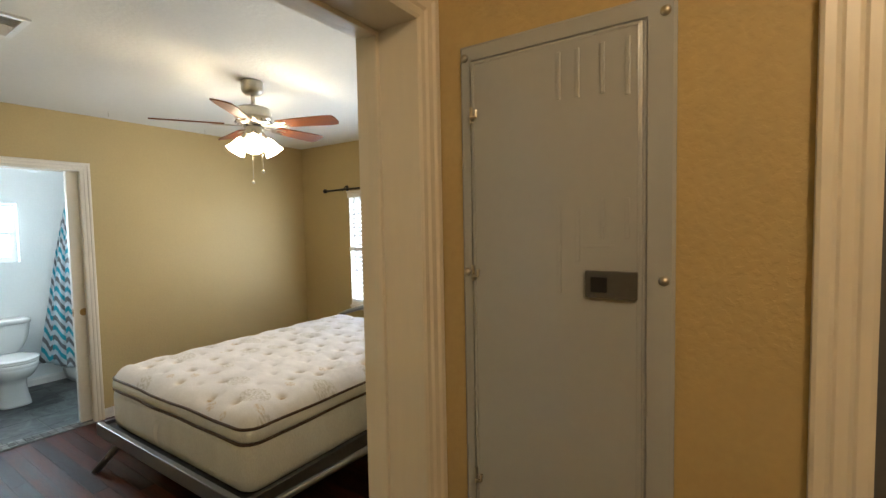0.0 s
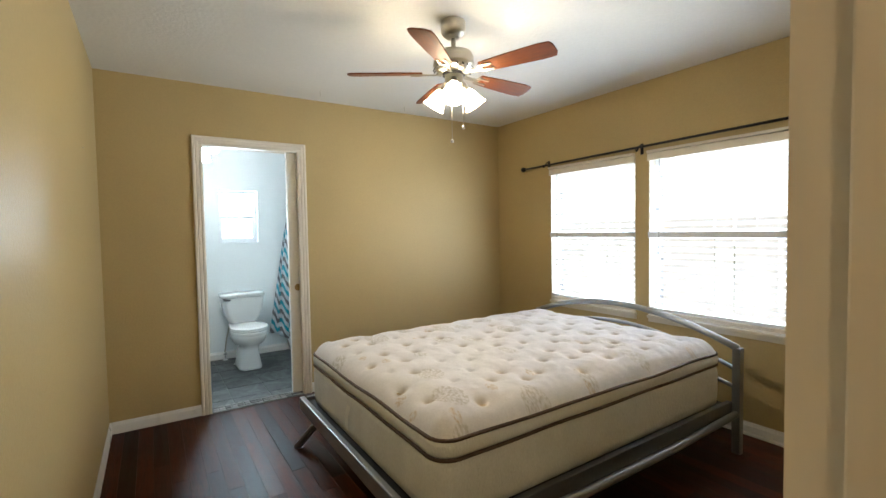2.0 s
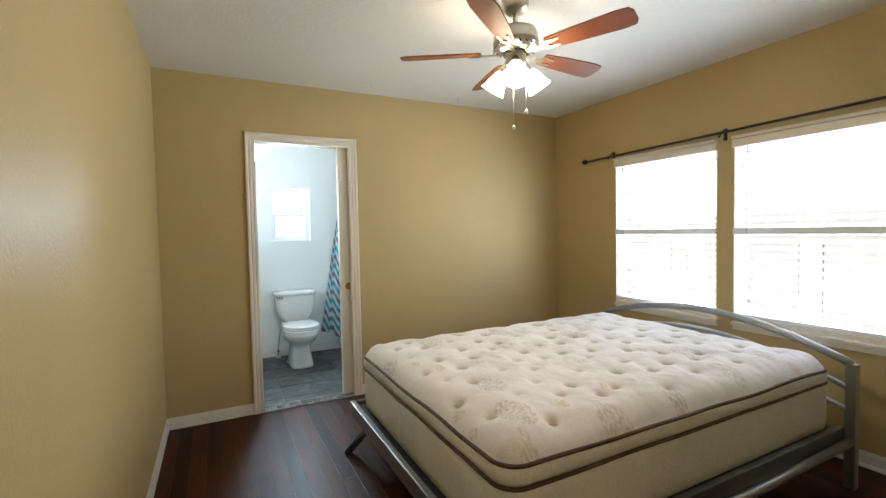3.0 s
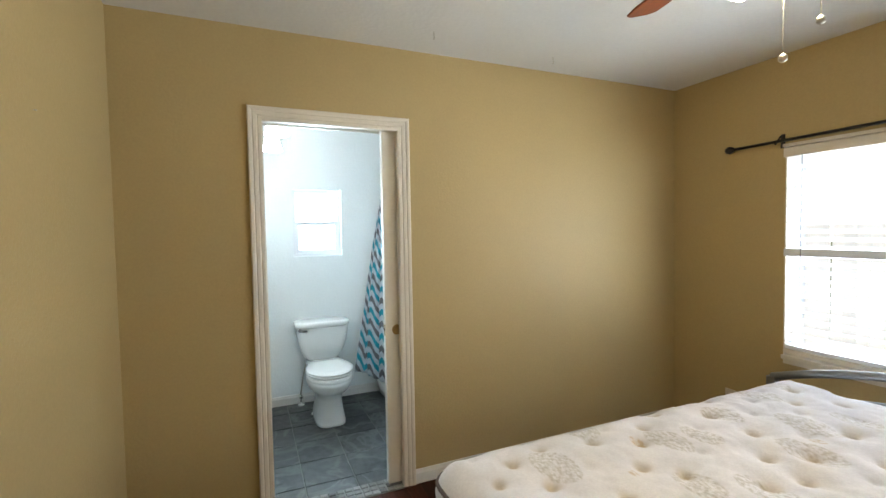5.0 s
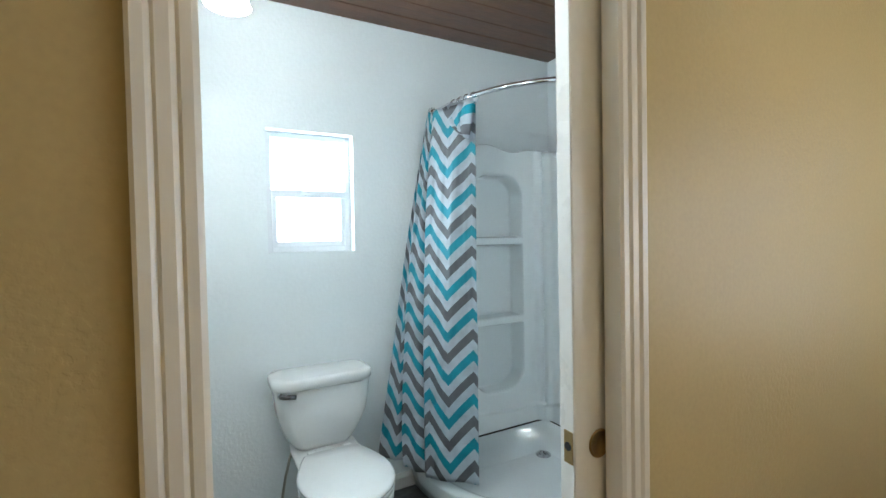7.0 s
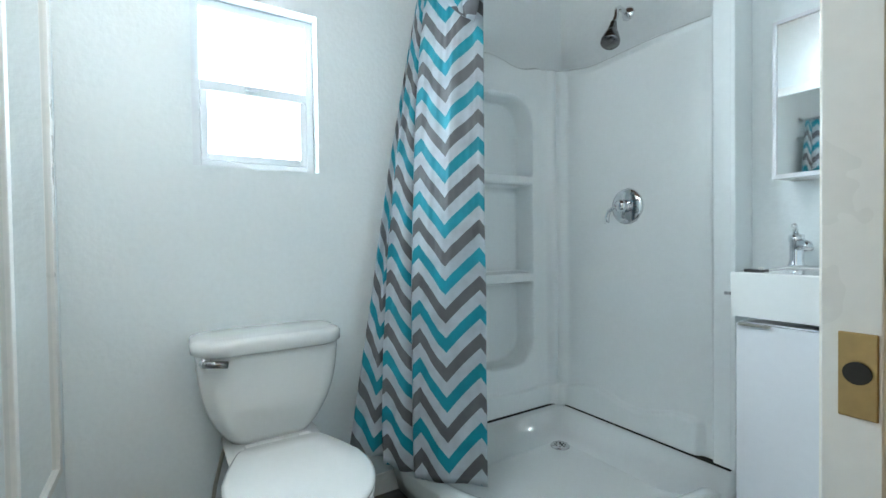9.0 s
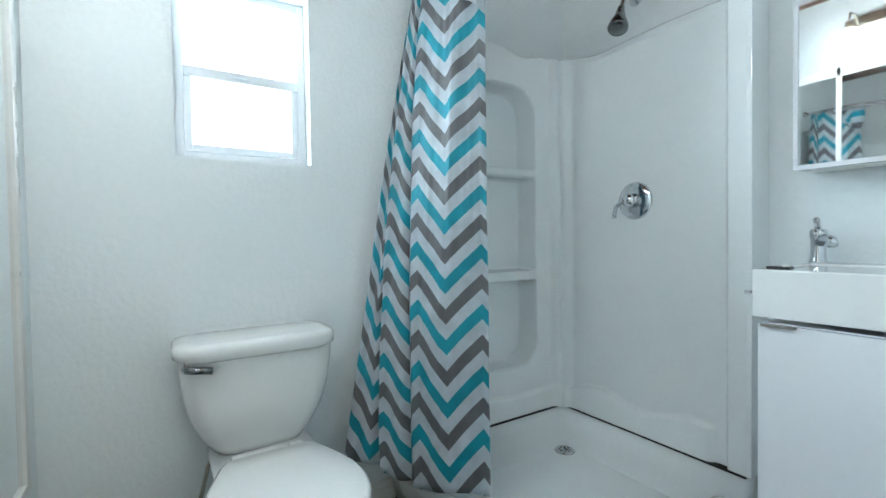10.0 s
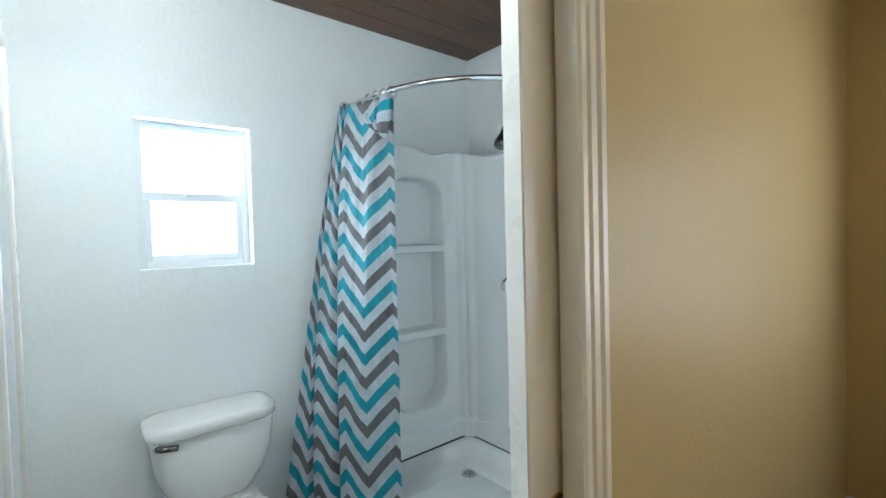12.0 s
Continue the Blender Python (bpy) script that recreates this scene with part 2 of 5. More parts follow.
def chevron_material():
    """Printed cloth: zigzag stripes of teal, white, grey and white along the cloth's own length and height (metres in its UV map)."""
    m = bpy.data.materials.new("chevron_cloth")
    m.use_nodes = True
    n, l = m.node_tree.nodes, m.node_tree.links
    b = n["Principled BSDF"]
    b.inputs["Roughness"].default_value = 0.5
    b.inputs["Specular IOR Level"].default_value = 0.4

    def math_node(op, a, c):
        k = n.new("ShaderNodeMath")
        k.operation = op
        for i, v in enumerate((a, c)):
            if isinstance(v, (int, float)):
                k.inputs[i].default_value = v
            else:
                l.new(v, k.inputs[i])
        return k.outputs[0]
    uv = n.new("ShaderNodeUVMap")
    uv.uv_map = "cloth"
    sep = n.new("ShaderNodeSeparateXYZ")
    l.new(uv.outputs[0], sep.inputs[0])
    zig = math_node("PINGPONG", sep.outputs[0], 0.125)
    at = math_node("ADD", sep.outputs[1], math_node("MULTIPLY", zig, 1.0))
    at = math_node("FRACT", math_node("DIVIDE", at, 0.2), 0)
    ramp = n.new("ShaderNodeValToRGB")
    ramp.color_ramp.interpolation = "CONSTANT"
    e = ramp.color_ramp.elements
    white = (0.54, 0.60, 0.64, 1)
    e[0].position, e[0].color = 0.0, (0.005, 0.28, 0.37, 1)
    e[1].position, e[1].color = 0.25, white
    for p, c in ((0.5, (0.135, 0.135, 0.145, 1)), (0.75, white)):
        k = e.new(p)
        k.color = c
    l.new(at, ramp.inputs[0])
    weave = n.new("ShaderNodeTexNoise")
    weave.inputs["Scale"].default_value = 240
    l.new(uv.outputs[0], weave.inputs["Vector"])
    bp = n.new("ShaderNodeBump")
    bp.inputs["Strength"].default_value, bp.inputs["Distance"].default_value = 0.5, 0.0008
    l.new(weave.outputs["Fac"], bp.inputs["Height"])
    l.new(bp.outputs[0], b.inputs["Normal"])
    # uneven print, with the cloth's shadows mottled into its colour by noise
    wash = n.new("ShaderNodeTexNoise")
    wash.inputs["Scale"].default_value, wash.inputs["Detail"].default_value = 16, 4
    l.new(uv.outputs[0], wash.inputs["Vector"])
    amount = n.new("ShaderNodeMapRange")
    amount.inputs[1].default_value, amount.inputs[2].default_value, amount.inputs[3].default_value, amount.inputs[4].default_value = 0.3, 0.7, 0.82, 1.14
    l.new(wash.outputs["Fac"], amount.inputs[0])
    shade_mottle = n.new("ShaderNodeHueSaturation")
    l.new(amount.outputs[0], shade_mottle.inputs["Value"])
    l.new(ramp.outputs[0], shade_mottle.inputs["Color"])
    l.new(shade_mottle.outputs[0], b.inputs["Base Color"])
    tr = n.new("ShaderNodeBsdfTranslucent")
    l.new(ramp.outputs[0], tr.inputs[0])
    mix = n.new("ShaderNodeMixShader")
    mix.inputs[0].default_value = 0.2
    l.new(b.outputs[0], mix.inputs[1])
    l.new(tr.outputs[0], mix.inputs[2])
    l.new(mix.outputs[0], n["Material Output"].inputs[0])
    return m


CHEVRON = chevron_material()

# ---- mesh tools ----


def mesh_ob(name, bm, material, smooth=False):
    me = bpy.data.meshes.new(name)
    bmesh.ops.recalc_face_normals(bm, faces=bm.faces[:])
    if smooth:
        for f in bm.faces:
            f.smooth = True
    bm.to_mesh(me)
    bm.free()
    me.materials.append(material)
    return new(name, me)


def part(name, bm, material, parent, label="", smooth=False):
    ob = mesh_ob(name, bm, material, smooth)
    ob.parent = parent
    if label:
        ob["label"] = label
    return ob


def thing(name, at, label, category, group="", kind="", rz=0):
    ob = new(name)
    ob.empty_display_size = 0.1
    ob.matrix_world = pose(*at, 0, 0, rz)
    return tagged(ob, label, category, group, kind)


def structure(name, bm, material, label, category, smooth=False):
    return tagged(mesh_ob(name, bm, material, smooth), label, category, "", "structure")


def box(x0, x1, y0, y1, z0, z1, bevel=0.0, bm=None, seg=2):
    b = bm or bmesh.new()
    c = Vector(((x0 + x1) / 2, (y0 + y1) / 2, (z0 + z1) / 2))
    m = Matrix.Translation(c) @ Matrix.Diagonal((abs(x1 - x0), abs(y1 - y0), abs(z1 - z0), 1))
    made = bmesh.ops.create_cube(b, size=1, matrix=m)
    if bevel:
        edges = {e for v in made["verts"] for e in v.link_edges}
        bmesh.ops.bevel(b, geom=list(edges), offset=bevel, segments=seg, affect="EDGES", profile=0.6)
    return b


def boxes(*dims):
    b = bmesh.new()
    for d in dims:
        box(*d, bm=b)
    return b


def lathe(profile, seg=24, axis="z", at=(0, 0, 0), bm=None, caps=True):
    """Turn (radius, height) pairs round an axis."""
    b = bm or bmesh.new()
    rot = {"z": Matrix(), "x": Matrix.Rotation(radians(90), 4, "Y"), "y": Matrix.Rotation(radians(-90), 4, "X")}[axis]
    m = Matrix.Translation(at) @ rot
    rings = []
    for r, h in profile:
        if r < 1e-6:
            rings.append([b.verts.new(m @ Vector((0, 0, h)))])
        else:
            rings.append([b.verts.new(m @ Vector((r * math.cos(2 * math.pi * k / seg), r * math.sin(2 * math.pi * k / seg), h))) for k in range(seg)])
    for p, q in zip(rings, rings[1:]):
        for k in range(seg):
            j = (k + 1) % seg
            if len(p) == 1 and len(q) == 1:
                continue
            if len(p) == 1:
                b.faces.new((p[0], q[k], q[j]))
            elif len(q) == 1:
                b.faces.new((p[k], p[j], q[0]))
            else:
                b.faces.new((p[k], p[j], q[j], q[k]))
    if caps:
        for ring in (rings[0], rings[-1]):
            if len(ring) > 1:
                b.faces.new(ring)
    return b


def tube(points, radius, seg=10, bm=None, closed=False, square=False):
    """A round (or square) tube along points."""
    b = bm or bmesh.new()
    pts = [Vector(p) for p in points]
    rings, up, n = [], None, len(pts)
    for i, p in enumerate(pts):
        if closed:
            d = (pts[(i + 1) % n] - pts[i - 1]).normalized()
        else:
            d = (pts[min(i + 1, n - 1)] - pts[max(i - 1, 0)]).normalized()
        if up is None:
            up = Vector((0, 0, 1)) if abs(d.z) < 0.9 else Vector((1, 0, 0))
        side = d.cross(up).normalized()
        up = side.cross(d).normalized()
        k = 4 if square else seg
        ph = math.pi / 4 if square else 0
        rr = radius * (1.414 if square else 1)
        rings.append([b.verts.new(p + rr * (math.cos(2 * math.pi * j / k + ph) * side + math.sin(2 * math.pi * j / k + ph) * up)) for j in range(k)])
    pairs = list(zip(rings, rings[1:])) + ([(rings[-1], rings[0])] if closed else [])
    for p, q in pairs:
        for j in range(len(p)):
            jj = (j + 1) % len(p)
            b.faces.new((p[j], p[jj], q[jj], q[j]))
    if not closed:
        b.faces.new(rings[0])
        b.faces.new(rings[-1])
    return b


def arc(a, c, rise, n=14, bow=(0, 0, 1)):
    """Points from a to c, bowed by rise."""
    a, c, bow = Vector(a), Vector(c), Vector(bow)
    return [a.lerp(c, k / n) + bow * rise * (1 - (2 * k / n - 1) ** 2) for k in range(n + 1)]


def prism(outline, z0, z1, bm=None):
    """A flat outline in x, y pulled up from z0 to z1."""
    b = bm or bmesh.new()
    lo = [b.verts.new((x, y, z0)) for x, y in outline]
    hi = [b.verts.new((x, y, z1)) for x, y in outline]
    b.faces.new(lo)
    b.faces.new(hi)
    for k in range(len(lo)):
        j = (k + 1) % len(lo)
        b.faces.new((lo[k], lo[j], hi[j], hi[k]))
    return b


def loft(rings, bm=None, cap=True):
    b = bm or bmesh.new()
    vs = [[b.verts.new(p) for p in r] for r in rings]
    for p, q in zip(vs, vs[1:]):
        for k in range(len(p)):
            j = (k + 1) % len(p)
            b.faces.new((p[k], p[j], q[j], q[k]))
    if cap:
        b.faces.new(vs[0])
        b.faces.new(vs[-1])
    return b


def rounded(cx, cy, hx, hy, z, r, n=6):
    """A rounded rectangle as a ring of points."""
    out = []
    for sx, sy, a0 in ((1, 1, 0), (-1, 1, 90), (-1, -1, 180), (1, -1, 270)):
        for k in range(n + 1):
            a = radians(a0 + 90 * k / n)
            out.append((cx + sx * (hx - r) + r * math.cos(a), cy + sy * (hy - r) + r * math.sin(a), z))
    return out


CASING = [(0, 0), (0, 0.010), (0.007, 0.014), (0.019, 0.0145), (0.023, 0.0115), (0.029, 0.016), (0.043, 0.017), (0.047, 0.014), (0.053, 0.019), (0.065, 0.020), (0.07, 0.017), (0.07, 0)]


def casing(parent, normal, at, lo, hi, top, bottom=0.0):
    """Three mitred, fluted boards round an opening in a wall. normal: 'x+', 'x-', 'y+' or 'y-'; at: the wall's face; lo, hi: the opening."""
    sign = 1 if normal[1] == "+" else -1

    def p(u, z, d):
        return (at + sign * d, u, z) if normal[0] == "x" else (u, at + sign * d, z)
    runs = {"casing_left": [[(lo - w, bottom, d) for w, d in CASING], [(lo - w, top + w, d) for w, d in CASING]],
            "casing_head": [[(lo - w, top + w, d) for w, d in CASING], [(hi + w, top + w, d) for w, d in CASING]],
            "casing_right": [[(hi + w, top + w, d) for w, d in CASING], [(hi + w, bottom, d) for w, d in CASING]]}
    for name, ends in runs.items():
        part(name, loft([[p(*q) for q in e] for e in ends]), TRIM, parent)


# ---- the large structure ----
BX0, BX1, BY0, BY1, BZ = -2.82, 0.82, 1.085, 4.585, 2.478
TX0, TX1, TY0, TY1, TZ = -4.40, -2.918, 1.64, 3.66, 2.412
DY0, DY1, DZ = 1.712, 2.405, 2.025
SKIN, BACK = 0.03, 0.016

EY0, EY1, EZ = 1.09, 1.782, 1.972
HW0 = 0.978
# wall between bedroom and bathroom, with the pocket of the sliding door
structure("wall_west_bedroom_face", boxes((BX0 - SKIN, BX0, BY0 - 0.1, DY0 - 0.018, 0, BZ), (BX0 - SKIN, BX0, DY1 + 0.018, BY1 + 0.1, 0, BZ), (BX0 - SKIN, BX0, DY0 - 0.018, DY1 + 0.018, DZ + 0.02, BZ)), TAN, "tan painted textured wall around bathroom doorway", "wall")
structure("wall_west_bathroom_face", boxes((TX1, TX1 + BACK, BY0 - 0.1, DY0 - 0.018, 0, BZ), (TX1, TX1 + BACK, DY1 + 0.018, BY1 + 0.1, 0, BZ), (TX1, TX1 + BACK, DY0 - 0.018, DY1 + 0.018, DZ + 0.02, BZ)), BATHWALL, "white painted bathroom wall around doorway", "wall")
structure("wall_south", boxes((BX0 - SKIN, HW0, BY0 - 0.1, BY0, 0, BZ)), TAN, "tan painted textured bedroom wall", "wall")
W1 = (-2.06, -1.165, 0.68, 1.88)
W2 = (-1.055, -0.135, 0.68, 1.89)
structure("wall_north", boxes(
    (BX0, W1[0], BY1, BY1 + 0.14, 0, BZ), (W1[1], W2[0], BY1, BY1 + 0.14, 0, BZ), (W2[1], BX1 + 0.18, BY1, BY1 + 0.14, 0, BZ),
    (W1[0], W1[1], BY1, BY1 + 0.14, 0, W1[2]), (W1[0], W1[1], BY1, BY1 + 0.14, W1[3], BZ),
    (W2[0], W2[1], BY1, BY1 + 0.14, 0, W2[2]), (W2[0], W2[1], BY1, BY1 + 0.14, W2[3], BZ)), TAN, "tan painted wall with two windows", "wall")
structure("wall_east", boxes((BX1, HW0, EY1 + 0.018, BY1, 0, BZ), (BX1, HW0, BY0, EY1 + 0.018, EZ + 0.018, BZ)), TAN, "tan painted wall beside the hall doorway", "wall")
structure("ceiling_bedroom", boxes((BX0, BX1, BY0, BY1, BZ, BZ + 0.1)), CEIL, "white textured bedroom ceiling", "ceiling")

# hall
HX1, HY0, HY1 = 3.0, 0.55, 1.85
structure("wall_hall_north", boxes((HW0, 1.672, HY1, HY1 + 0.1, 0, BZ), (2.42, HX1, HY1, HY1 + 0.1, 0, BZ), (1.672, 2.42, HY1, HY1 + 0.1, 2.03, BZ)), TAN, "tan painted hall wall holding an electrical panel", "wall")
structure("wall_hall_south", boxes((HW0, HX1, HY0 - 0.1, HY0, 0, BZ)), TAN, "tan painted hall wall", "wall")
structure("wall_hall_west", boxes((0.87, HW0, HY0 - 0.1, BY0 - 0.1, 0, BZ)), TAN, "tan painted hall wall", "wall")
structure("wall_hall_east", boxes((HX1, HX1 + 0.1, HY0 - 0.1, HY1 + 0.1, 0, BZ)), TAN, "tan painted hall wall", "wall")
structure("ceiling_hall", boxes((0.82, HX1, HY0, HY1, BZ, BZ + 0.1)), CEIL, "white textured hall ceiling", "ceiling")
structure("floor_hall", boxes((1.0, HX1, HY0, HY1, -0.1, -0.004)), OAK, "dark red-brown wooden hall floor", "floor")

# bathroom
BW = (1.978, 2.385, 1.266, 1.838)
structure("wall_bath_west", boxes((TX0 - 0.14, TX0, TY0 - 0.1, BW[0], 0, BZ), (TX0 - 0.14, TX0, BW[1], 3.0, 0, BZ), (TX0 - 0.14, TX0, 3.44, TY1 + 0.1, 0, BZ), (TX0 - 0.14, TX0, 3.0, 3.44, 0, 0.36), (TX0 - 0.14, TX0, 3.0, 3.44, 1.76, BZ), (TX0 - 0.14, TX0 - 0.08, 3.0, 3.44, 0.36, 1.76), (TX0 - 0.14, TX0, BW[0], BW[1], 0, BW[2]), (TX0 - 0.14, TX0, BW[0], BW[1], BW[3], BZ)), BATHWALL, "white painted bathroom wall with small window", "wall")
structure("wall_bath_south", boxes((TX0, TX1, TY0 - 0.1, TY0, 0, BZ)), BATHWALL, "white painted bathroom wall behind the vanity light", "wall")
structure("wall_bath_north", boxes((TX0, TX1, TY1, TY1 + 0.1, 0, BZ)), BATHWALL, "white painted bathroom wall behind sink and shower", "wall")
bm = bmesh.new()
x = TX0
while x < TX1:
    e = min(x + 0.135, TX1)
    box(x + 0.002, e - 0.002, TY0, TY1, TZ + 0.0005 * (hash(round(x * 100)) % 5), TZ + 0.02, 0.003, bm, 1)
    x += 0.135
box(TX0, TX1, TY0, TY1, TZ + 0.014, TZ + 0.1, bm=bm)
structure("ceiling_bathroom", bm, CEDAR, "dark stained wooden plank ceiling", "ceiling")

# ground outside
structure("ground", boxes((-400, 400, -400, 400, -0.5, -0.4)), mat("dry_grass", (0.10, 0.11, 0.05), 0.9, var=0.3), "dry grassy ground outside the house", "ground")
# unseen cover, added to keep sun and sky out of the rooms
structure("roof", boxes((-5.0, 3.6, 0.0, 5.2, 2.62, 2.72)), mat("roof_deck", (0.15, 0.13, 0.12), 0.9), "unseen flat roof deck added over the rooms to block the sun", "roof")

# bright hazy sky low over the yard, far off
structure("backdrop", boxes((-120, 120, 70.0, 70.2, -0.45, 90)), glow("bright_hazy_sky", (0.90, 0.95, 1.0), 1.5), "bright white hazy sky beyond the yard", "sky")

# fence across the yard, seen through the blinds
FENCEPAINT = mat("white_fence_paint", (0.78, 0.77, 0.74), 0.6, var=0.08, scale=4, random_piece=0.06)
fence = thing("fence", (-1.2, 8.7, -0.4), "white painted board fence across the yard", "fence")
bm = box(-0.068, 0.068, -0.01, 0.01, 0.02, 1.9, 0.004, seg=1)
board = bpy.data.meshes.new("board")
bm.to_mesh(board)
bm.free()
board.materials.append(FENCEPAINT)
for k in range(69):
    ob = new("board", board)
    ob.parent = fence
    ob.matrix_local = pose(-6.3 + 0.14 * k, 0, random.uniform(-0.02, 0.02), 0, random.uniform(-0.6, 0.6), 0)
for k in range(5):
    part("post", box(-6.3 + 2.36 * k, -6.2 + 2.36 * k, 0.045, 0.145, 0.0, 1.86, 0.006), FENCEPAINT, fence)
for z in (0.4, 1.5):
    part("rail", box(-6.4, 3.25, 0.01, 0.045, z - 0.045, z + 0.045, 0.004), FENCEPAINT, fence)

# ---- doorways ----
door_1 = thing("door_1", (0, 0, 0), "cream pocket door partly slid into the wall of bathroom doorway", "door", kind="structure")
casing(door_1, "x+", BX0, DY0, DY1, DZ)
part("jamb_left", boxes((TX1, BX0, DY0 - 0.018, DY0, 0, DZ + 0.02)), TRIM, door_1)
part("jamb_right_front", boxes((BX0 - 0.03, BX0, DY1, DY1 + 0.018, 0, DZ + 0.02)), TRIM, door_1)
part("jamb_right_back", boxes((TX1, TX1 + 0.016, DY1, DY1 + 0.018, 0, DZ + 0.02)), TRIM, door_1)
part("jamb_head", boxes((BX0 - 0.03, BX0, DY0, DY1, DZ, DZ + 0.02), (TX1, TX1 + 0.016, DY0, DY1, DZ, DZ + 0.02)), TRIM, door_1)
part("track", boxes((TX1 + 0.02, BX0 - 0.034, DY0, 3.3, DZ + 0.03, DZ + 0.05)), DARK, door_1, "dark sliding door track")
SX0, SX1, SY = -2.897, -2.857, 2.33
slab = part("door_slab", box(SX0, SX1, SY, 3.1, 0.012, DZ + 0.012, 0.002), SLABPAINT, door_1, "cream painted flush door slab")
# whiter strip: the bathroom light on this edge is put into its colour
part("lit_edge", box(SX0 + 0.002, SX1 - 0.002, SY - 0.0018, SY + 0.004, 0.014, DZ + 0.01, 0.0008), WHITE, slab, "leading edge whitened for the bathroom light on it")
part("flush_pull", lathe([(0.0, -0.006), (0.019, -0.006), (0.022, 0.0), (0.027, 0.003), (0.029, 0.0015), (0.029, 0)], 24, "x", (SX1 + 0.0005, SY + 0.065, 0.905)), BRASS, slab, "round antique brass pull", True)
bm = box(SX0 + 0.013, SX1 - 0.004, SY - 0.0035, SY + 0.01, 0.874, 0.938, 0.001)
latch = part("latch_plate", bm, BRASS, slab, "brass edge plate")
part("latch_hole", lathe([(0.0, -0.0052), (0.0085, -0.0052), (0.0085, -0.003)], 16, "y", ((SX0 + SX1) / 2 + 0.0045, SY, 0.908)), DARK, slab)
sill = part("threshold", box(TX1 - 0.01, BX0 + 0.02, DY0, DY1, -0.01, 0.004, 0.003), GROUT, door_1, "grey stone mosaic threshold")
bm = box(-0.0185, 0.0185, -0.021, 0.021, -0.002, 0.0045, 0.004, seg=1)
stone = bpy.data.meshes.new("stone")
bm.to_mesh(stone)
bm.free()
stone.materials.append(PEBBLE)
for i in range(3):
    for j in range(15):
        ob = new("stone", stone)
        ob.parent = sill
        ob.matrix_local = pose(TX1 + 0.014 + 0.042 * i, DY0 + 0.026 + 0.0458 * j, 0.004 + random.uniform(0, 0.0015), random.uniform(-2, 2), random.uniform(-2, 2), random.uniform(-5, 5))

door_2 = thing("door_2", (0, 0, 0), "cream painted open doorway from hall into bedroom", "doorway", kind="structure")
casing(door_2, "x+", HW0, EY0, EY1, EZ)
for n, d in (("jamb_right", (BX1 - 0.004, HW0, EY1, EY1 + 0.018, 0, EZ + 0.018)), ("jamb_head", (BX1 - 0.004, HW0, EY0, EY1, EZ, EZ + 0.018)), ("jamb_left", (BX1, HW0, EY0 - 0.018, EY0 - 0.002, 0, EZ + 0.018))):
    part(n, boxes(d), TRIM, door_2)
part("stop_right", box(0.855, 0.885, EY1 - 0.011, EY1, 0, EZ - 0.011, 0.002), TRIM, door_2)
part("stop_head", box(0.855, 0.885, EY0, EY1, EZ - 0.011, EZ, 0.002), TRIM, door_2)

door_3 = thing("door_3", (0, 0, 0), "dark grey closed door in a cream frame off the hall", "door", kind="structure")
casing(door_3, "y-", HY1, 1.70, 2.40, 2.01)
part("jamb_left", boxes((1.672, 1.70, HY1, HY1 + 0.1, 0, 2.03)), TRIM, door_3)
part("jamb_right", boxes((2.40, 2.42, HY1, HY1 + 0.1, 0, 2.03)), TRIM, door_3)
part("door_slab", box(1.70, 2.40, HY1 + 0.05, HY1 + 0.085, 0.01, 2.02, 0.003), DOORPAINT, door_3)

# ---- baseboards ----


def baseboard(name, a, b, side, h=0.082, material=WHITE, label="white painted wooden baseboard", shoed=False):
    """side: the way the board stands out from the wall."""
    a, b, s = Vector(a), Vector(b), Vector(side)
    prof = [(0, 0.002), (0.013, 0.002), (0.013, h - 0.022), (0.009, h - 0.012), (0.006, h), (0, h)]
    shoe = [(0.013, 0.0), (0.026, 0.0), (0.025, 0.009), (0.02, 0.015), (0.013, 0.018)]
    bm = bmesh.new()
    for q in ((prof, shoe) if shoed else (prof,)):
        loft([[(p.x + s.x * d, p.y + s.y * d, z) for d, z in q] for p in (a, b)], bm)
    structure(name, bm, material, label, "baseboard")


baseboard("baseboard_west_south", (BX0, BY0, 0), (BX0, DY0 - 0.07, 0), (1, 0, 0))
baseboard("baseboard_west_north", (BX0, DY1 + 0.07, 0), (BX0, BY1, 0), (1, 0, 0))
baseboard("baseboard_north", (BX0, BY1, 0), (BX1, BY1, 0), (0, -1, 0), shoed=True)
baseboard("baseboard_south", (BX0, BY0, 0), (BX1, BY0, 0), (0, 1, 0))
baseboard("baseboard_bath_west", (TX0, TY0, 0), (TX0, 2.70, 0), (1, 0, 0), 0.08)

# ---- windows ----


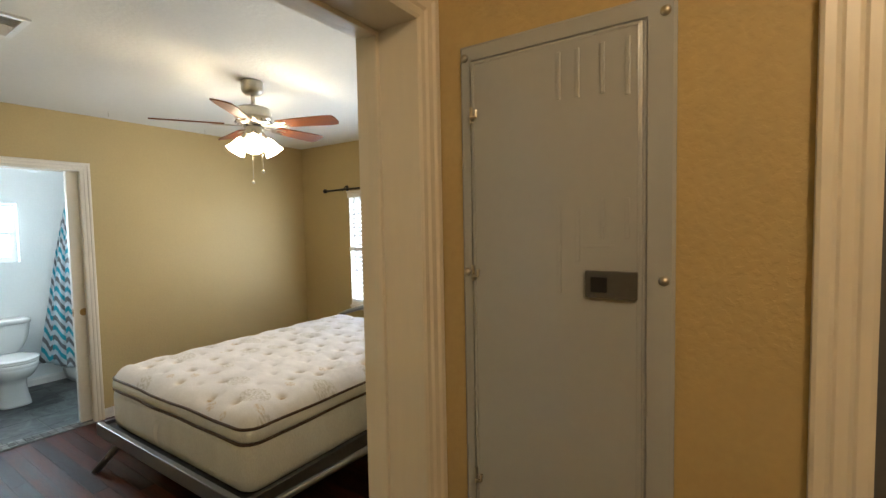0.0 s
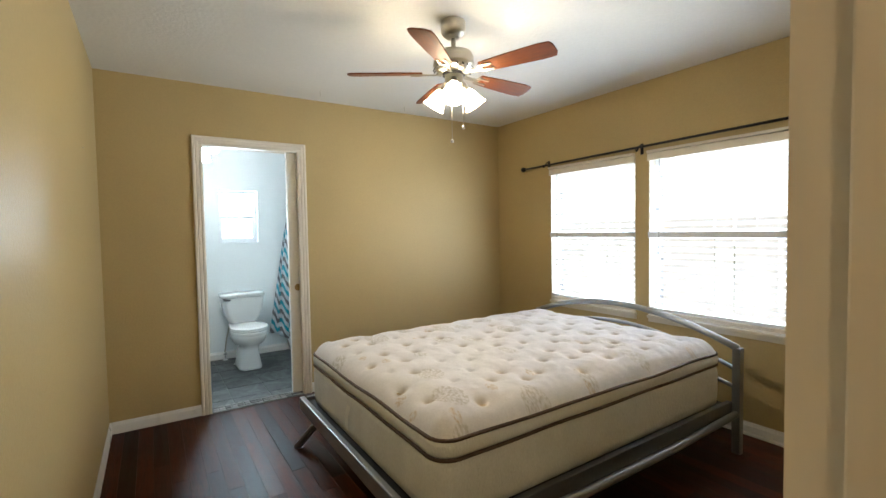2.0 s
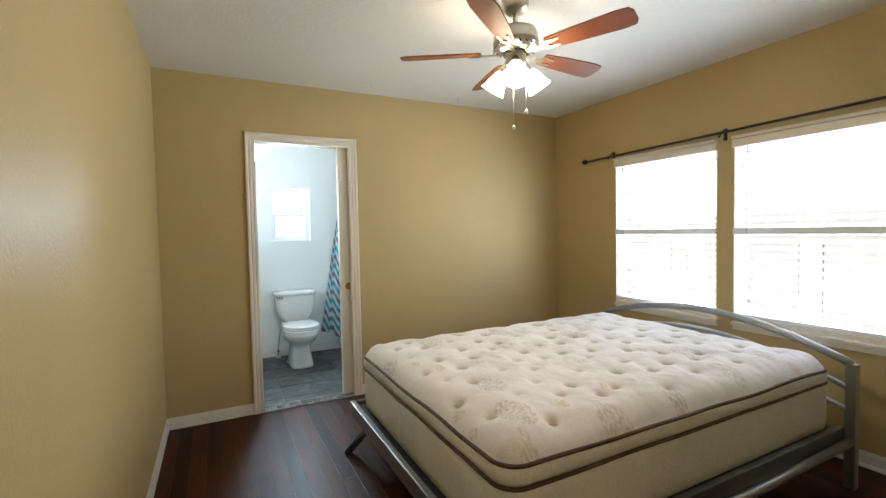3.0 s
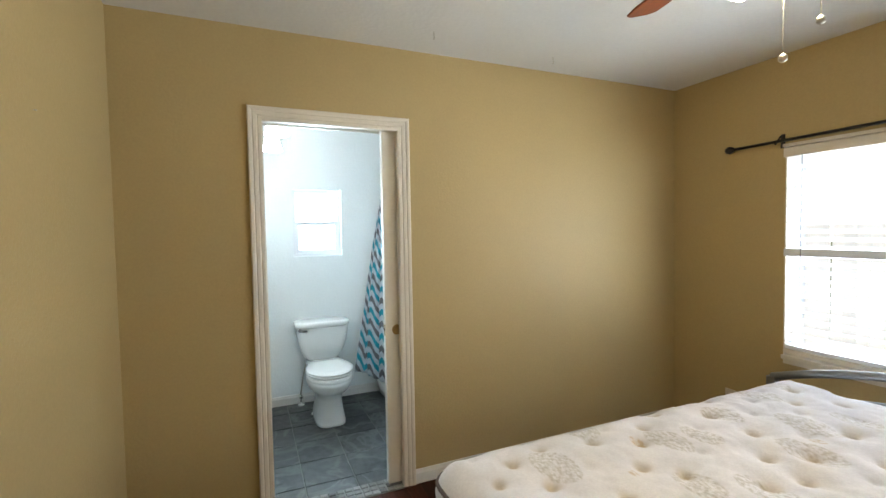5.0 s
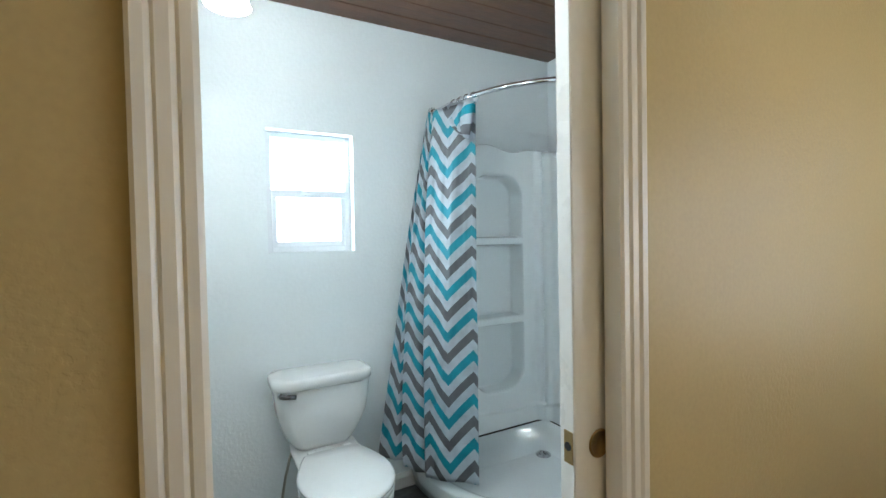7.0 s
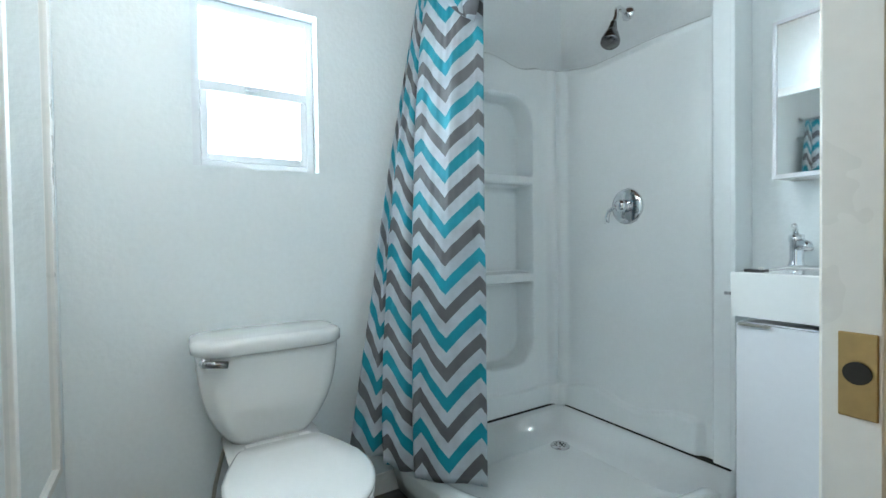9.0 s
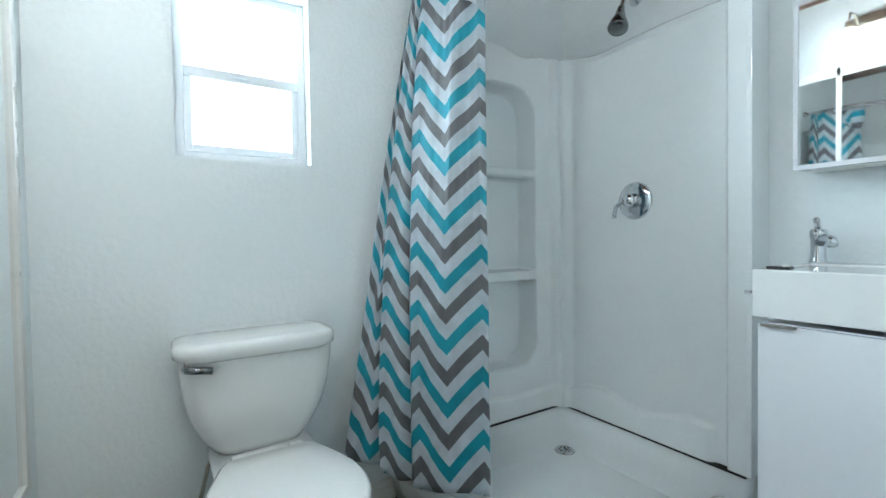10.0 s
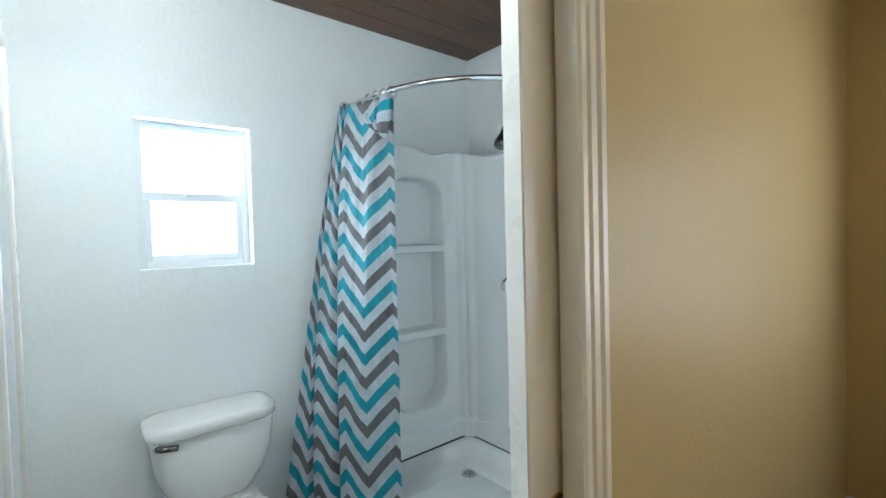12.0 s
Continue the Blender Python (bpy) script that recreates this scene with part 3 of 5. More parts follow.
def blind_window(name, dims, slat_angle):
    x0, x1, z0, z1 = dims
    y = BY1
    w = thing(name, (0, 0, 0), "white single-hung window behind lowered white blinds", "window", kind="structure")
    for n, d in (("frame_left", (x0, x0 + 0.045, y + 0.08, y + 0.13, z0, z1)), ("frame_right", (x1 - 0.045, x1, y + 0.08, y + 0.13, z0, z1)),
                 ("frame_top", (x0 + 0.045, x1 - 0.045, y + 0.08, y + 0.13, z1 - 0.045, z1)), ("frame_bottom", (x0 + 0.045, x1 - 0.045, y + 0.08, y + 0.13, z0, z0 + 0.05)),
                 ("meeting_rail", (x0 + 0.002, x1 - 0.002, y - 0.014, y + 0.002, 1.280, 1.324))):
        part(n, box(*d, 0.003), VINYL, w)
    for n, a, b in (("pane_lower", z0 + 0.05, 1.305), ("pane_upper", 1.306, z1 - 0.045)):
        g = part(n, boxes((x0 + 0.045, x1 - 0.045, y + 0.103, y + 0.107, a, b)), GLASS, w)
        g.visible_shadow = False
    part("liner", boxes((x0, x0 + 0.008, y, y + 0.08, z0, z1), (x1 - 0.008, x1, y, y + 0.08, z0, z1), (x0 + 0.008, x1 - 0.008, y, y + 0.08, z1 - 0.008, z1)), TRIM, w)
    part("sill", box(x0 + 0.002, x1 + 0.014, y - 0.028, y + 0.08, z0 - 0.02, z0 + 0.004, 0.004), TRIM, w)
    part("apron", box(x0 + 0.006, x1 + 0.01, y - 0.012, y, z0 - 0.05, z0 - 0.02, 0.003), TRIM, w)
    b = thing(name.replace("window", "blind_").replace("__", "_").rstrip("_0123456789"), (0, 0, 0), "white lowered slatted mini blind filling the window", "blind", "bedroom window blinds")
    part("head_rail", box(x0 + 0.004, x1 - 0.004, y - 0.042, y - 0.001, 1.923, 1.942, 0.003), TRIM, b, "cream metal head rail")
    part("valance", box(x0, x1, y - 0.024, y - 0.002, 1.866, 1.920, 0.003), TRIM, b, "cream valance strip")
    part("bottom_rail", box(x0 + 0.008, x1 - 0.008, y - 0.002, y + 0.05, z0 + 0.012, z0 + 0.036, 0.004), TRIM, b)
    part("bottom_rail_cap", box(x0 + 0.008, x1 - 0.008, y + 0.004, y + 0.046, z0 + 0.04, z0 + 0.062, 0.003), VINYL, b)
    pitch = 0.0475
    n = int((1.87 - z0 - 0.085) / pitch)
    bm = bmesh.new()
    L = x1 - x0 - 0.03
    prof = [(-0.025, -0.0012), (-0.009, 0.0012), (0.009, 0.0012), (0.025, -0.0012)]
    loft([[(px, c, h) for c, h in prof] + [(px, c, h - 0.0022) for c, h in reversed(prof)] for px in (-L / 2, L / 2)], bm)
    first = part("slat", bm, SLAT, b)
    for k in range(n):
        ob = first if k == 0 else new("slat", first.data)
        ob.parent = b
        ob.matrix_local = pose((x0 + x1) / 2, y + 0.01, z0 + 0.085 + pitch * k, slat_angle + random.uniform(-2, 2), random.uniform(-0.12, 0.12), 0)
    for cx in (x0 + 0.068, x1 - 0.068):
        for cy in (-0.017, 0.036):
            part("ladder_cord", tube([(cx, y + cy, z0 + 0.05), (cx, y + cy, 1.87)], 0.0011, 5), VINYL, b)
    part("tilt_wand", tube([(x0 + 0.098, y - 0.022, 1.868), (x0 + 0.097, y - 0.024, 1.09)], 0.003, 6), STEEL, b)


blind_window("window_1", W1, -24)
blind_window("window_2", W2, -24)

w3 = thing("window_3", (0, 0, 0), "small white vinyl single-hung bathroom window", "window", kind="structure")
y0, y1, z0, z1 = BW
xw = TX0 - 0.06
zm = 1.548
for n, d in (("frame_left", (xw - 0.06, xw, y0, y0 + 0.028, z0, z1)), ("frame_right", (xw - 0.06, xw, y1 - 0.028, y1, z0, z1)),
             ("frame_top", (xw - 0.06, xw, y0 + 0.028, y1 - 0.028, z1 - 0.03, z1)), ("frame_bottom", (xw - 0.06, xw, y0 + 0.028, y1 - 0.028, z0, z0 + 0.028)),
             ("meeting_rail", (xw - 0.045, xw + 0.006, y0 + 0.028, y1 - 0.028, zm - 0.018, zm + 0.016)),
             ("sash_left", (xw - 0.03, xw + 0.002, y0 + 0.028, y0 + 0.05, z0 + 0.028, zm - 0.018)), ("sash_right", (xw - 0.03, xw + 0.002, y1 - 0.05, y1 - 0.028, z0 + 0.028, zm - 0.018)),
             ("sash_bottom", (xw - 0.03, xw + 0.002, y0 + 0.05, y1 - 0.05, z0 + 0.028, z0 + 0.052))):
    part(n, box(*d, 0.003), VINYL, w3)
part("sash_lock", box(xw + 0.006, xw + 0.018, 2.145, 2.19, zm - 0.004, zm + 0.01, 0.003), VINYL, w3)
for n, a, b in (("pane_lower", z0 + 0.05, zm - 0.018), ("pane_upper", zm + 0.016, z1 - 0.03)):
    g = part(n, boxes((xw - 0.034, xw - 0.03, y0 + 0.028, y1 - 0.028, a, b)), GLASS, w3)
    g.visible_shadow = False

# curtain rod over the windows
rod = thing("curtain_rod", (0, 0, 1.955), "black iron curtain rod with ball finial on brackets", "curtain rod")
RY = BY1 - 0.075
part("pole", tube([(-2.33, RY, -0.002), (0.35, RY, 0.035)], 0.009, 12), BLACK, rod, smooth=True)
for fx in (-2.35, 0.37):
    part("finial", lathe([(0.0, -0.028), (0.016, -0.022), (0.025, 0), (0.016, 0.022), (0.009, 0.03), (0.0, 0.03)], 16, "x", (fx, RY, -0.002)), BLACK, rod, smooth=True)
for fx in (-2.075, -1.11, -0.125):
    part("bracket", tube([(fx, BY1, 0.035), (fx, BY1 - 0.03, 0.035), (fx, RY, -0.014), (fx, RY - 0.012, 0.005)], 0.005, 8, tube([(fx, BY1 - 0.002, -0.03), (fx, BY1 - 0.002, 0.05)], 0.012, 8)), BLACK, rod)

# ---- bed ----
bed = thing("bed_frame", (-1.105, 3.2, 0), "silver tubular metal bed frame with arched headboard", "bed frame")
FOOT, HEAD, POST, RAIL = -1.03, 1.06, 0.823, 0.79
RAILSTEEL = mat("dark_grey_steel", (0.12, 0.12, 0.125), 0.4, 0.6)
for sx in (-1, 1):
    part("headboard_post", tube([(sx * POST, HEAD, 0.0), (sx * POST, HEAD, 0.635)], 0.022, square=True), SILVER, bed)
    part("side_rail", box(sx * RAIL - 0.015, sx * RAIL + 0.015, FOOT, HEAD - 0.024, 0.225, 0.312, 0.004), RAILSTEEL, bed, "dark grey steel side rail")
    part("lower_tube", tube([(sx * 0.80, FOOT - 0.02, 0.24), (sx * 0.818, -0.3, 0.222), (sx * 0.822, 0.4, 0.222), (sx * POST, HEAD, 0.24)], 0.021, 12), SILVER, bed, smooth=True)
    part("foot_leg", tube([(sx * 0.62, FOOT + 0.07, 0.25), (sx * 0.79, FOOT - 0.07, 0.0)], 0.022, 12), SILVER, bed, smooth=True)
    part("support_leg", tube([(sx * 0.55, FOOT + 0.25, 0.0), (sx * 0.55, FOOT + 0.25, 0.25)], 0.016, square=True), BLACK, bed)
part("foot_rail", box(-0.80, 0.80, FOOT - 0.045, FOOT - 0.012, 0.235, 0.315, 0.006), SILVER, bed)
part("headboard_arch", tube(arc((-POST, HEAD, 0.632), (POST, HEAD, 0.632), 0.165, 24), 0.021, 12), SILVER, bed, smooth=True)
part("inner_arch", tube(arc((-POST, HEAD, 0.50), (POST, HEAD, 0.50), 0.165, 24), 0.013, 10), SILVER, bed, smooth=True)
part("headboard_bar", tube(arc((-POST, HEAD, 0.39), (POST, HEAD, 0.39), 0.13, 24), 0.012, 10), SILVER, bed, smooth=True)
part("platform", boxes((-0.77, 0.77, FOOT - 0.011, HEAD - 0.026, 0.255, 0.292)), BLACK, bed, "black mattress platform")

mattress = thing("mattress", (-1.10, 3.2, 0.294), "cream tufted pillow-top mattress with dark brown piping", "mattress")
MX, MY = 0.757, 1.008


def ring_at(h, grow, r):
    return rounded(0, 0, MX + grow, MY + grow, h, r)


part("body", loft([ring_at(0.0, -0.02, 0.06), ring_at(0.012, -0.002, 0.08), ring_at(0.06, 0.003, 0.085), ring_at(0.20, 0.003, 0.085), ring_at(0.243, -0.004, 0.085)]), KNIT, mattress, smooth=True)
part("pillow_side", loft([ring_at(0.240, -0.006, 0.085), ring_at(0.256, 0.003, 0.085), ring_at(0.282, 0.006, 0.09), ring_at(0.300, 0.002, 0.09), ring_at(0.310, -0.006, 0.09)]), KNIT, mattress, "cream quilted border", smooth=True)


def sagging_ring(h, grow, sag):
    """Piping that dips unevenly along the sides."""
    pts = []
    base = ring_at(h, grow, 0.088)
    for p, q in zip(base, base[1:] + base[:1]):
        n = max(1, int((Vector(q) - Vector(p)).length / 0.06))
        for k in range(n):
            v = Vector(p).lerp(Vector(q), k / n)
            pts.append((v.x, v.y, v.z + sag * noise.noise(Vector((v.x * 3.1, v.y * 3.1, h * 40)))))
    return pts


for h, g in ((0.242, 0.001), (0.310, -0.001)):
    part("piping", tube(sagging_ring(h, g, 0.009), 0.0075, 8, closed=True), PIPING, mattress, "dark brown piping", smooth=True)
NX, NY = 170, 225
tufts = []
for j in range(14):
    for i in range(10):
        tx = -MX + 0.10 + (i + (0.5 if j % 2 else 0)) * 0.196
        ty = -MY + 0.10 + j * 0.152
        if tx < MX - 0.05:
            tufts.append((tx + random.uniform(-0.04, 0.04), ty + random.uniform(-0.035, 0.035), random.choice((0.016, 0.026, 0.034, 0.044))))
uu, vv = np.meshgrid(np.linspace(-1, 1, NX + 1), np.linspace(-1, 1, NY + 1))
gx, gy = (MX - 0.002) * uu, (MY - 0.002) * vv
# round the corners of the plan
r = 0.088
ax, ay = np.abs(gx) - (MX - r), np.abs(gy) - (MY - r)
corner = (ax > 0) & (ay > 0)
q = np.where(corner, np.maximum(ax, ay) / np.maximum(np.hypot(ax, ay), 1e-6), 1)
gx = np.where(corner, np.copysign(MX - r + ax * q, gx), gx)
gy = np.where(corner, np.copysign(MY - r + ay * q, gy), gy)
edge = np.minimum(MX - np.abs(MX * uu), MY - np.abs(MY * vv))
zz = 0.308 + 0.098 * (1 - np.exp(-edge / 0.05))
for tx, ty, depth in tufts:
    d2 = (gx - tx) ** 2 + (gy - ty) ** 2
    zz -= depth * (0.7 * np.exp(-d2 / 0.00035) + 0.5 * np.exp(-d2 / 0.0034)) * np.minimum(1, edge / 0.05)
bm = bmesh.new()
grid = []
for j in range(NY + 1):
    row = []
    for i in range(NX + 1):
        x, y = gx[j, i], gy[j, i]
        z = zz[j, i] + 0.004 * noise.noise(Vector((x * 9, y * 9, 0))) + 0.0028 * noise.noise(Vector((x * 27, y * 27, 3)))
        row.append(bm.verts.new((x, y, z)))
    grid.append(row)
for p, q in zip(grid, grid[1:]):
    for i in range(NX):
        bm.faces.new((p[i], p[i + 1], q[i + 1], q[i]))
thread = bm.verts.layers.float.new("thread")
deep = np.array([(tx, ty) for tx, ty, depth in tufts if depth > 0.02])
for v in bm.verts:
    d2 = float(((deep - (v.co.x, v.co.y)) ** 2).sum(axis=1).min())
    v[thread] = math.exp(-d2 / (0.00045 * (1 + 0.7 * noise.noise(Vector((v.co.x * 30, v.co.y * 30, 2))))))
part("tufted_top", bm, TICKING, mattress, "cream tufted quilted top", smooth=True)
bm = lathe([(0.0, 0.003), (0.006, 0.0032), (0.013, 0.0052), (0.02, 0.0085), (0.024, 0.0098)], 14, caps=False)
knot = bpy.data.meshes.new("tuft")
bm.to_mesh(knot)
bm.free()
knot.materials.append(TUFT)
for tx, ty, depth in tufts:
    if depth > 0.03:
        j, i = np.unravel_index(np.argmin((gx - tx) ** 2 + (gy - ty) ** 2), gx.shape)
        ob = new("tuft", knot)
        ob.parent = mattress
        ob.matrix_local = pose(tx, ty, zz[j, i] + 0.004)
bm = bmesh.new()
for k in range(7):
    for i in (0, 1):
        bm.verts.new((0.055 * i - 0.12, -MY - 0.006 - 0.016 * math.sin(2.6 * k / 6) - 0.004 * i, 0.18 - 0.13 * k / 6))
bm.verts.ensure_lookup_table()
for k in range(6):
    bm.faces.new([bm.verts[q] for q in (2 * k, 2 * k + 1, 2 * k + 3, 2 * k + 2)])
bmesh.ops.solidify(bm, geom=bm.faces[:], thickness=0.002)
part("tag", bm, WHITE, mattress, "small white fabric tag")

# ---- ceiling fan ----
fan = thing("ceiling_fan", (-1.046, 2.771, BZ), "brushed nickel ceiling fan with mahogany blades and lit shades", "ceiling fan")
part("canopy", lathe([(0.0, 0.0), (0.066, 0.0), (0.067, -0.008), (0.066, -0.052), (0.061, -0.068), (0.042, -0.082), (0.02, -0.088), (0.0, -0.088)], 32), NICKEL, fan, smooth=True)
part("downrod", lathe([(0.013, -0.06), (0.013, -0.16)], 14), NICKEL, fan, smooth=True)
part("motor_housing", lathe([(0.0, -0.15), (0.05, -0.152), (0.098, -0.168), (0.108, -0.19), (0.108, -0.215), (0.112, -0.22), (0.112, -0.232), (0.09, -0.262), (0.055, -0.275), (0.0, -0.275)], 32), NICKEL, fan, smooth=True)
part("hub", lathe([(0.062, -0.268), (0.062, -0.284), (0.0, -0.284)], 24), DARK, fan, "dark rotating hub", True)
for k in range(22):
    bm = box(-0.0035, 0.0035, -0.002, 0.0015, -0.016, 0.016, 0.0008)
    bm.transform(Matrix.Rotation(2 * math.pi * k / 22, 4, "Z") @ Matrix.Translation((0, -0.1025, -0.2465)) @ Matrix.Rotation(radians(-36), 4, "X"))
    part("vent_slot", bm, DARK, fan)
part("switch_housing", lathe([(0.045, -0.272), (0.05, -0.28), (0.05, -0.325), (0.04, -0.34), (0.0, -0.342)], 24), NICKEL, fan, smooth=True)
for k in range(5):
    a = radians(22 + 72 * k)
    rot = Matrix.Rotation(a, 4, "Z")
    tilt = Matrix.Translation((0, 0, -0.272)) @ Matrix.Rotation(radians(-13), 4, "X")
    out = [(0.17, -0.04), (0.30, -0.052), (0.50, -0.062), (0.555, -0.056), (0.568, -0.03), (0.568, 0.03), (0.555, 0.056), (0.50, 0.062), (0.30, 0.052), (0.17, 0.04)]
    bm = prism(out, -0.0035, 0.0035)
    part("blade", bm, BLADE, fan).matrix_local = rot @ tilt
    bm = prism([(0.06, -0.012), (0.15, -0.01), (0.165, -0.03), (0.235, -0.026), (0.235, -0.014), (0.175, -0.014), (0.175, 0.014), (0.235, 0.014), (0.235, 0.026), (0.165, 0.03), (0.15, 0.01), (0.06, 0.012)], -0.011, -0.004)
    bm.transform(rot @ tilt)
    part("blade_iron", bm, NICKEL, fan)
for k in range(3):
    a = radians(-36 + 120 * k)
    m = Matrix.Rotation(a, 4, "Z") @ Matrix.Translation((0.05, 0, -0.32)) @ Matrix.Rotation(radians(-38), 4, "Y")
    bm = lathe([(0.017, 0.01), (0.02, -0.03), (0.022, -0.045)], 14)
    bm.transform(m)
    part("socket", bm, NICKEL, fan, smooth=True)
    bm = lathe([(0.022, -0.04), (0.032, -0.055), (0.042, -0.085), (0.05, -0.115), (0.062, -0.14), (0.06, -0.14), (0.047, -0.115), (0.038, -0.085), (0.028, -0.057)], 24, caps=False)
    bm.transform(m)
    part("shade", bm, BULB_WARM, fan, "lit frosted glass bell shade", True)
for cx, cy, l, in ((-0.005, -0.014, 0.287), (0.05, 0.022, 0.22)):
    part("pull_chain", tube([(cx, cy, -0.33), (cx, cy, -0.34 - l)], 0.0016, 5), NICKEL, fan)
    part("chain_knob", lathe([(0.0, -0.012), (0.009, -0.006), (0.009, 0.004), (0.0, 0.012)], 10, at=(cx, cy, -0.345 - l)), NICKEL, fan, smooth=True)

# ceiling vent
vent = thing("ceiling_vent", (-1.19, 1.61, BZ), "white metal ceiling register with angled slats", "vent")
fr = bmesh.new()
for d in ((-0.15, 0.15, -0.1, -0.075), (-0.15, 0.15, 0.075, 0.1), (-0.15, -0.122, -0.075, 0.075), (0.122, 0.15, -0.075, 0.075)):
    box(d[0], d[1], d[2], d[3], -0.012, 0.0, 0.002, fr)
part("frame", fr, WHITE, vent)
part("duct", boxes((-0.122, 0.122, -0.075, 0.075, -0.003, 0.0)), DARK, vent)
for k in range(9):
    bm = box(-0.0065, 0.0065, -0.074, 0.074, -0.0007, 0.0007)
    bm.transform(pose(-0.108 + 0.027 * k, 0, -0.009, 0, 55 if k > 4 else -55, 0))
    part("slat", bm, WHITE, vent)
for hx, hy in ((-2.55, 2.53), (-2.61, 3.315)):
    hook = mesh_ob("ceiling_hook", tube([(0, 0, 0), (0, 0, -0.018), (0.006, 0, -0.03), (0, 0, -0.038), (-0.008, 0, -0.033)], 0.002, 6), NICKEL)
    hook.location = (hx, hy, BZ)
    tagged(hook, "small grey screw hook in the ceiling", "hook", "ceiling hooks")
outlet = thing("wall_outlet", (-2.375, BY1, 0.305), "ivory plastic wall outlet on tan wall", "outlet")
part("cover_plate", box(-0.036, 0.036, -0.006, 0.0, -0.058, 0.058, 0.003), PLASTIC, outlet)
for z in (-0.02, 0.02):
    part("socket", box(-0.016, 0.016, -0.009, -0.006, z - 0.014, z + 0.014, 0.003), PLASTIC, outlet)

# ---- electrical panel in the hall ----
panel = thing("electrical_panel", (1.255, HY1, 0.92), "grey painted steel electrical panel with hinged door", "electrical panel")
PW, PH = 0.201, 0.995


def border(l, r, lo, hi, y):
    return [(x, y, z) for x, z in ((l, lo), (r, lo), (r, hi), (l, hi))]


part("frame", loft([border(-PW, PW, 0, PH, 0.0), border(-PW, PW, 0, PH, -0.008), border(-PW + 0.005, PW - 0.005, 0.005, PH - 0.005, -0.012), border(-PW + 0.024, PW - 0.042, 0.022, PH - 0.032, -0.013), border(-PW + 0.027, PW - 0.045, 0.025, PH - 0.035, -0.009)]), STEEL, panel)
pdoor = part("door", box(-PW + 0.03, PW - 0.048, -0.022, -0.012, 0.028, PH - 0.038, 0.004), STEEL, panel)
part("door_lip", tube([(x, -0.0215, z) for x, z in ((-PW + 0.037, 0.04), (PW - 0.055, 0.04), (PW - 0.055, PH - 0.045), (-PW + 0.037, PH - 0.045))], 0.0018, 8, closed=True), STEEL, pdoor)
for rx, a, b in ((0.012, 0.85, 0.935), (0.046, 0.85, 0.935), (0.089, 0.85, 0.935), (0.13, 0.84, 0.935), (0.012, 0.50, 0.66), (0.046, 0.56, 0.66), (0.089, 0.60, 0.67), (0.13, 0.60, 0.67)):
    part("rib", box(rx - 0.004, rx + 0.004, -0.0248, -0.0212, a, b, 0.0016), STEEL, pdoor)
part("rib", box(0.05, 0.11, -0.0227, -0.0212, 0.585, 0.59, 0.0006), STEEL, pdoor)
part("rib", box(-0.13, 0.02, -0.0232, -0.0215, 0.062, 0.066, 0.0006), STEEL, pdoor)
lt = part("latch", box(0.062, 0.148, -0.034, -0.024, 0.498, 0.545, 0.002), mat("dark_grey_latch", (0.10, 0.097, 0.09), 0.4, 0.3), panel, "dark grey slide latch")
part("latch_thumb", box(0.072, 0.10, -0.0375, -0.034, 0.508, 0.535, 0.002), BLACK, lt)
for sx, sz in ((-PW + 0.012, 0.03), (-PW + 0.012, 0.53), (-PW + 0.012, 0.97), (PW - 0.016, 0.53), (PW - 0.016, 0.965), (PW - 0.016, 0.03)):
    part("screw", lathe([(0.0, -0.005), (0.006, -0.004), (0.0085, 0.0), (0.0085, 0.006)], 12, "y", (sx, -0.014, sz)), NICKEL, panel, smooth=True)
for sz in (0.10, 0.53, 0.85):
    part("hinge", tube([(-PW + 0.03, -0.02, sz), (-PW + 0.034, -0.03, sz - 0.006), (-PW + 0.046, -0.03, sz - 0.006), (-PW + 0.046, -0.028, sz + 0.008)], 0.0032, 8, tube([(-PW + 0.031, -0.022, sz - 0.016), (-PW + 0.031, -0.022, sz + 0.016)], 0.0035, 8)), NICKEL, panel, "small bent metal hinge")

nail = mesh_ob("wall_nail", lathe([(0.0, 0.008), (0.0025, 0.0075), (0.003, 0.005), (0.0015, 0.004), (0.0015, 0.0)], 10, "y"), NICKEL, True)
nail.location = (-2.053, BY0, 1.831)
tagged(nail, "small grey nail in the tan wall", "nail")

# ---- bathroom: shower ----
CX, CY = TX0, TY1


def bow(a, b, n, t):
    """A point of the bowed front of the corner shower, t from 0 (west wall) to 1 (north wall)."""
    th = math.pi / 2 * t
    return CX + a * math.sin(th) ** (2 / n), CY - b * math.cos(th) ** (2 / n)


shower = thing("shower_stall", (0, 0, 0), "white acrylic corner shower with moulded shelves and curved pan", "shower")
NB = 26


def pan_ring(a, b, z, inset=0.0):
    return [(x, y, z) for x, y in [bow(a, b, 2.6, k / NB) for k in range(NB + 1)]] + [(CX + 0.012 + inset, CY - 0.012 - inset, z)]


def pan_inner(g, z):
    pts = [(min(max(x, CX + 0.012 + g), CX + 2), min(y, CY - 0.012 - g), z) for x, y in [bow(0.87 - g, 1.0 - g, 2.6, k / NB) for k in range(NB + 1)]]
    return pts + [(CX + 0.012 + g, CY - 0.012 - g, z)]


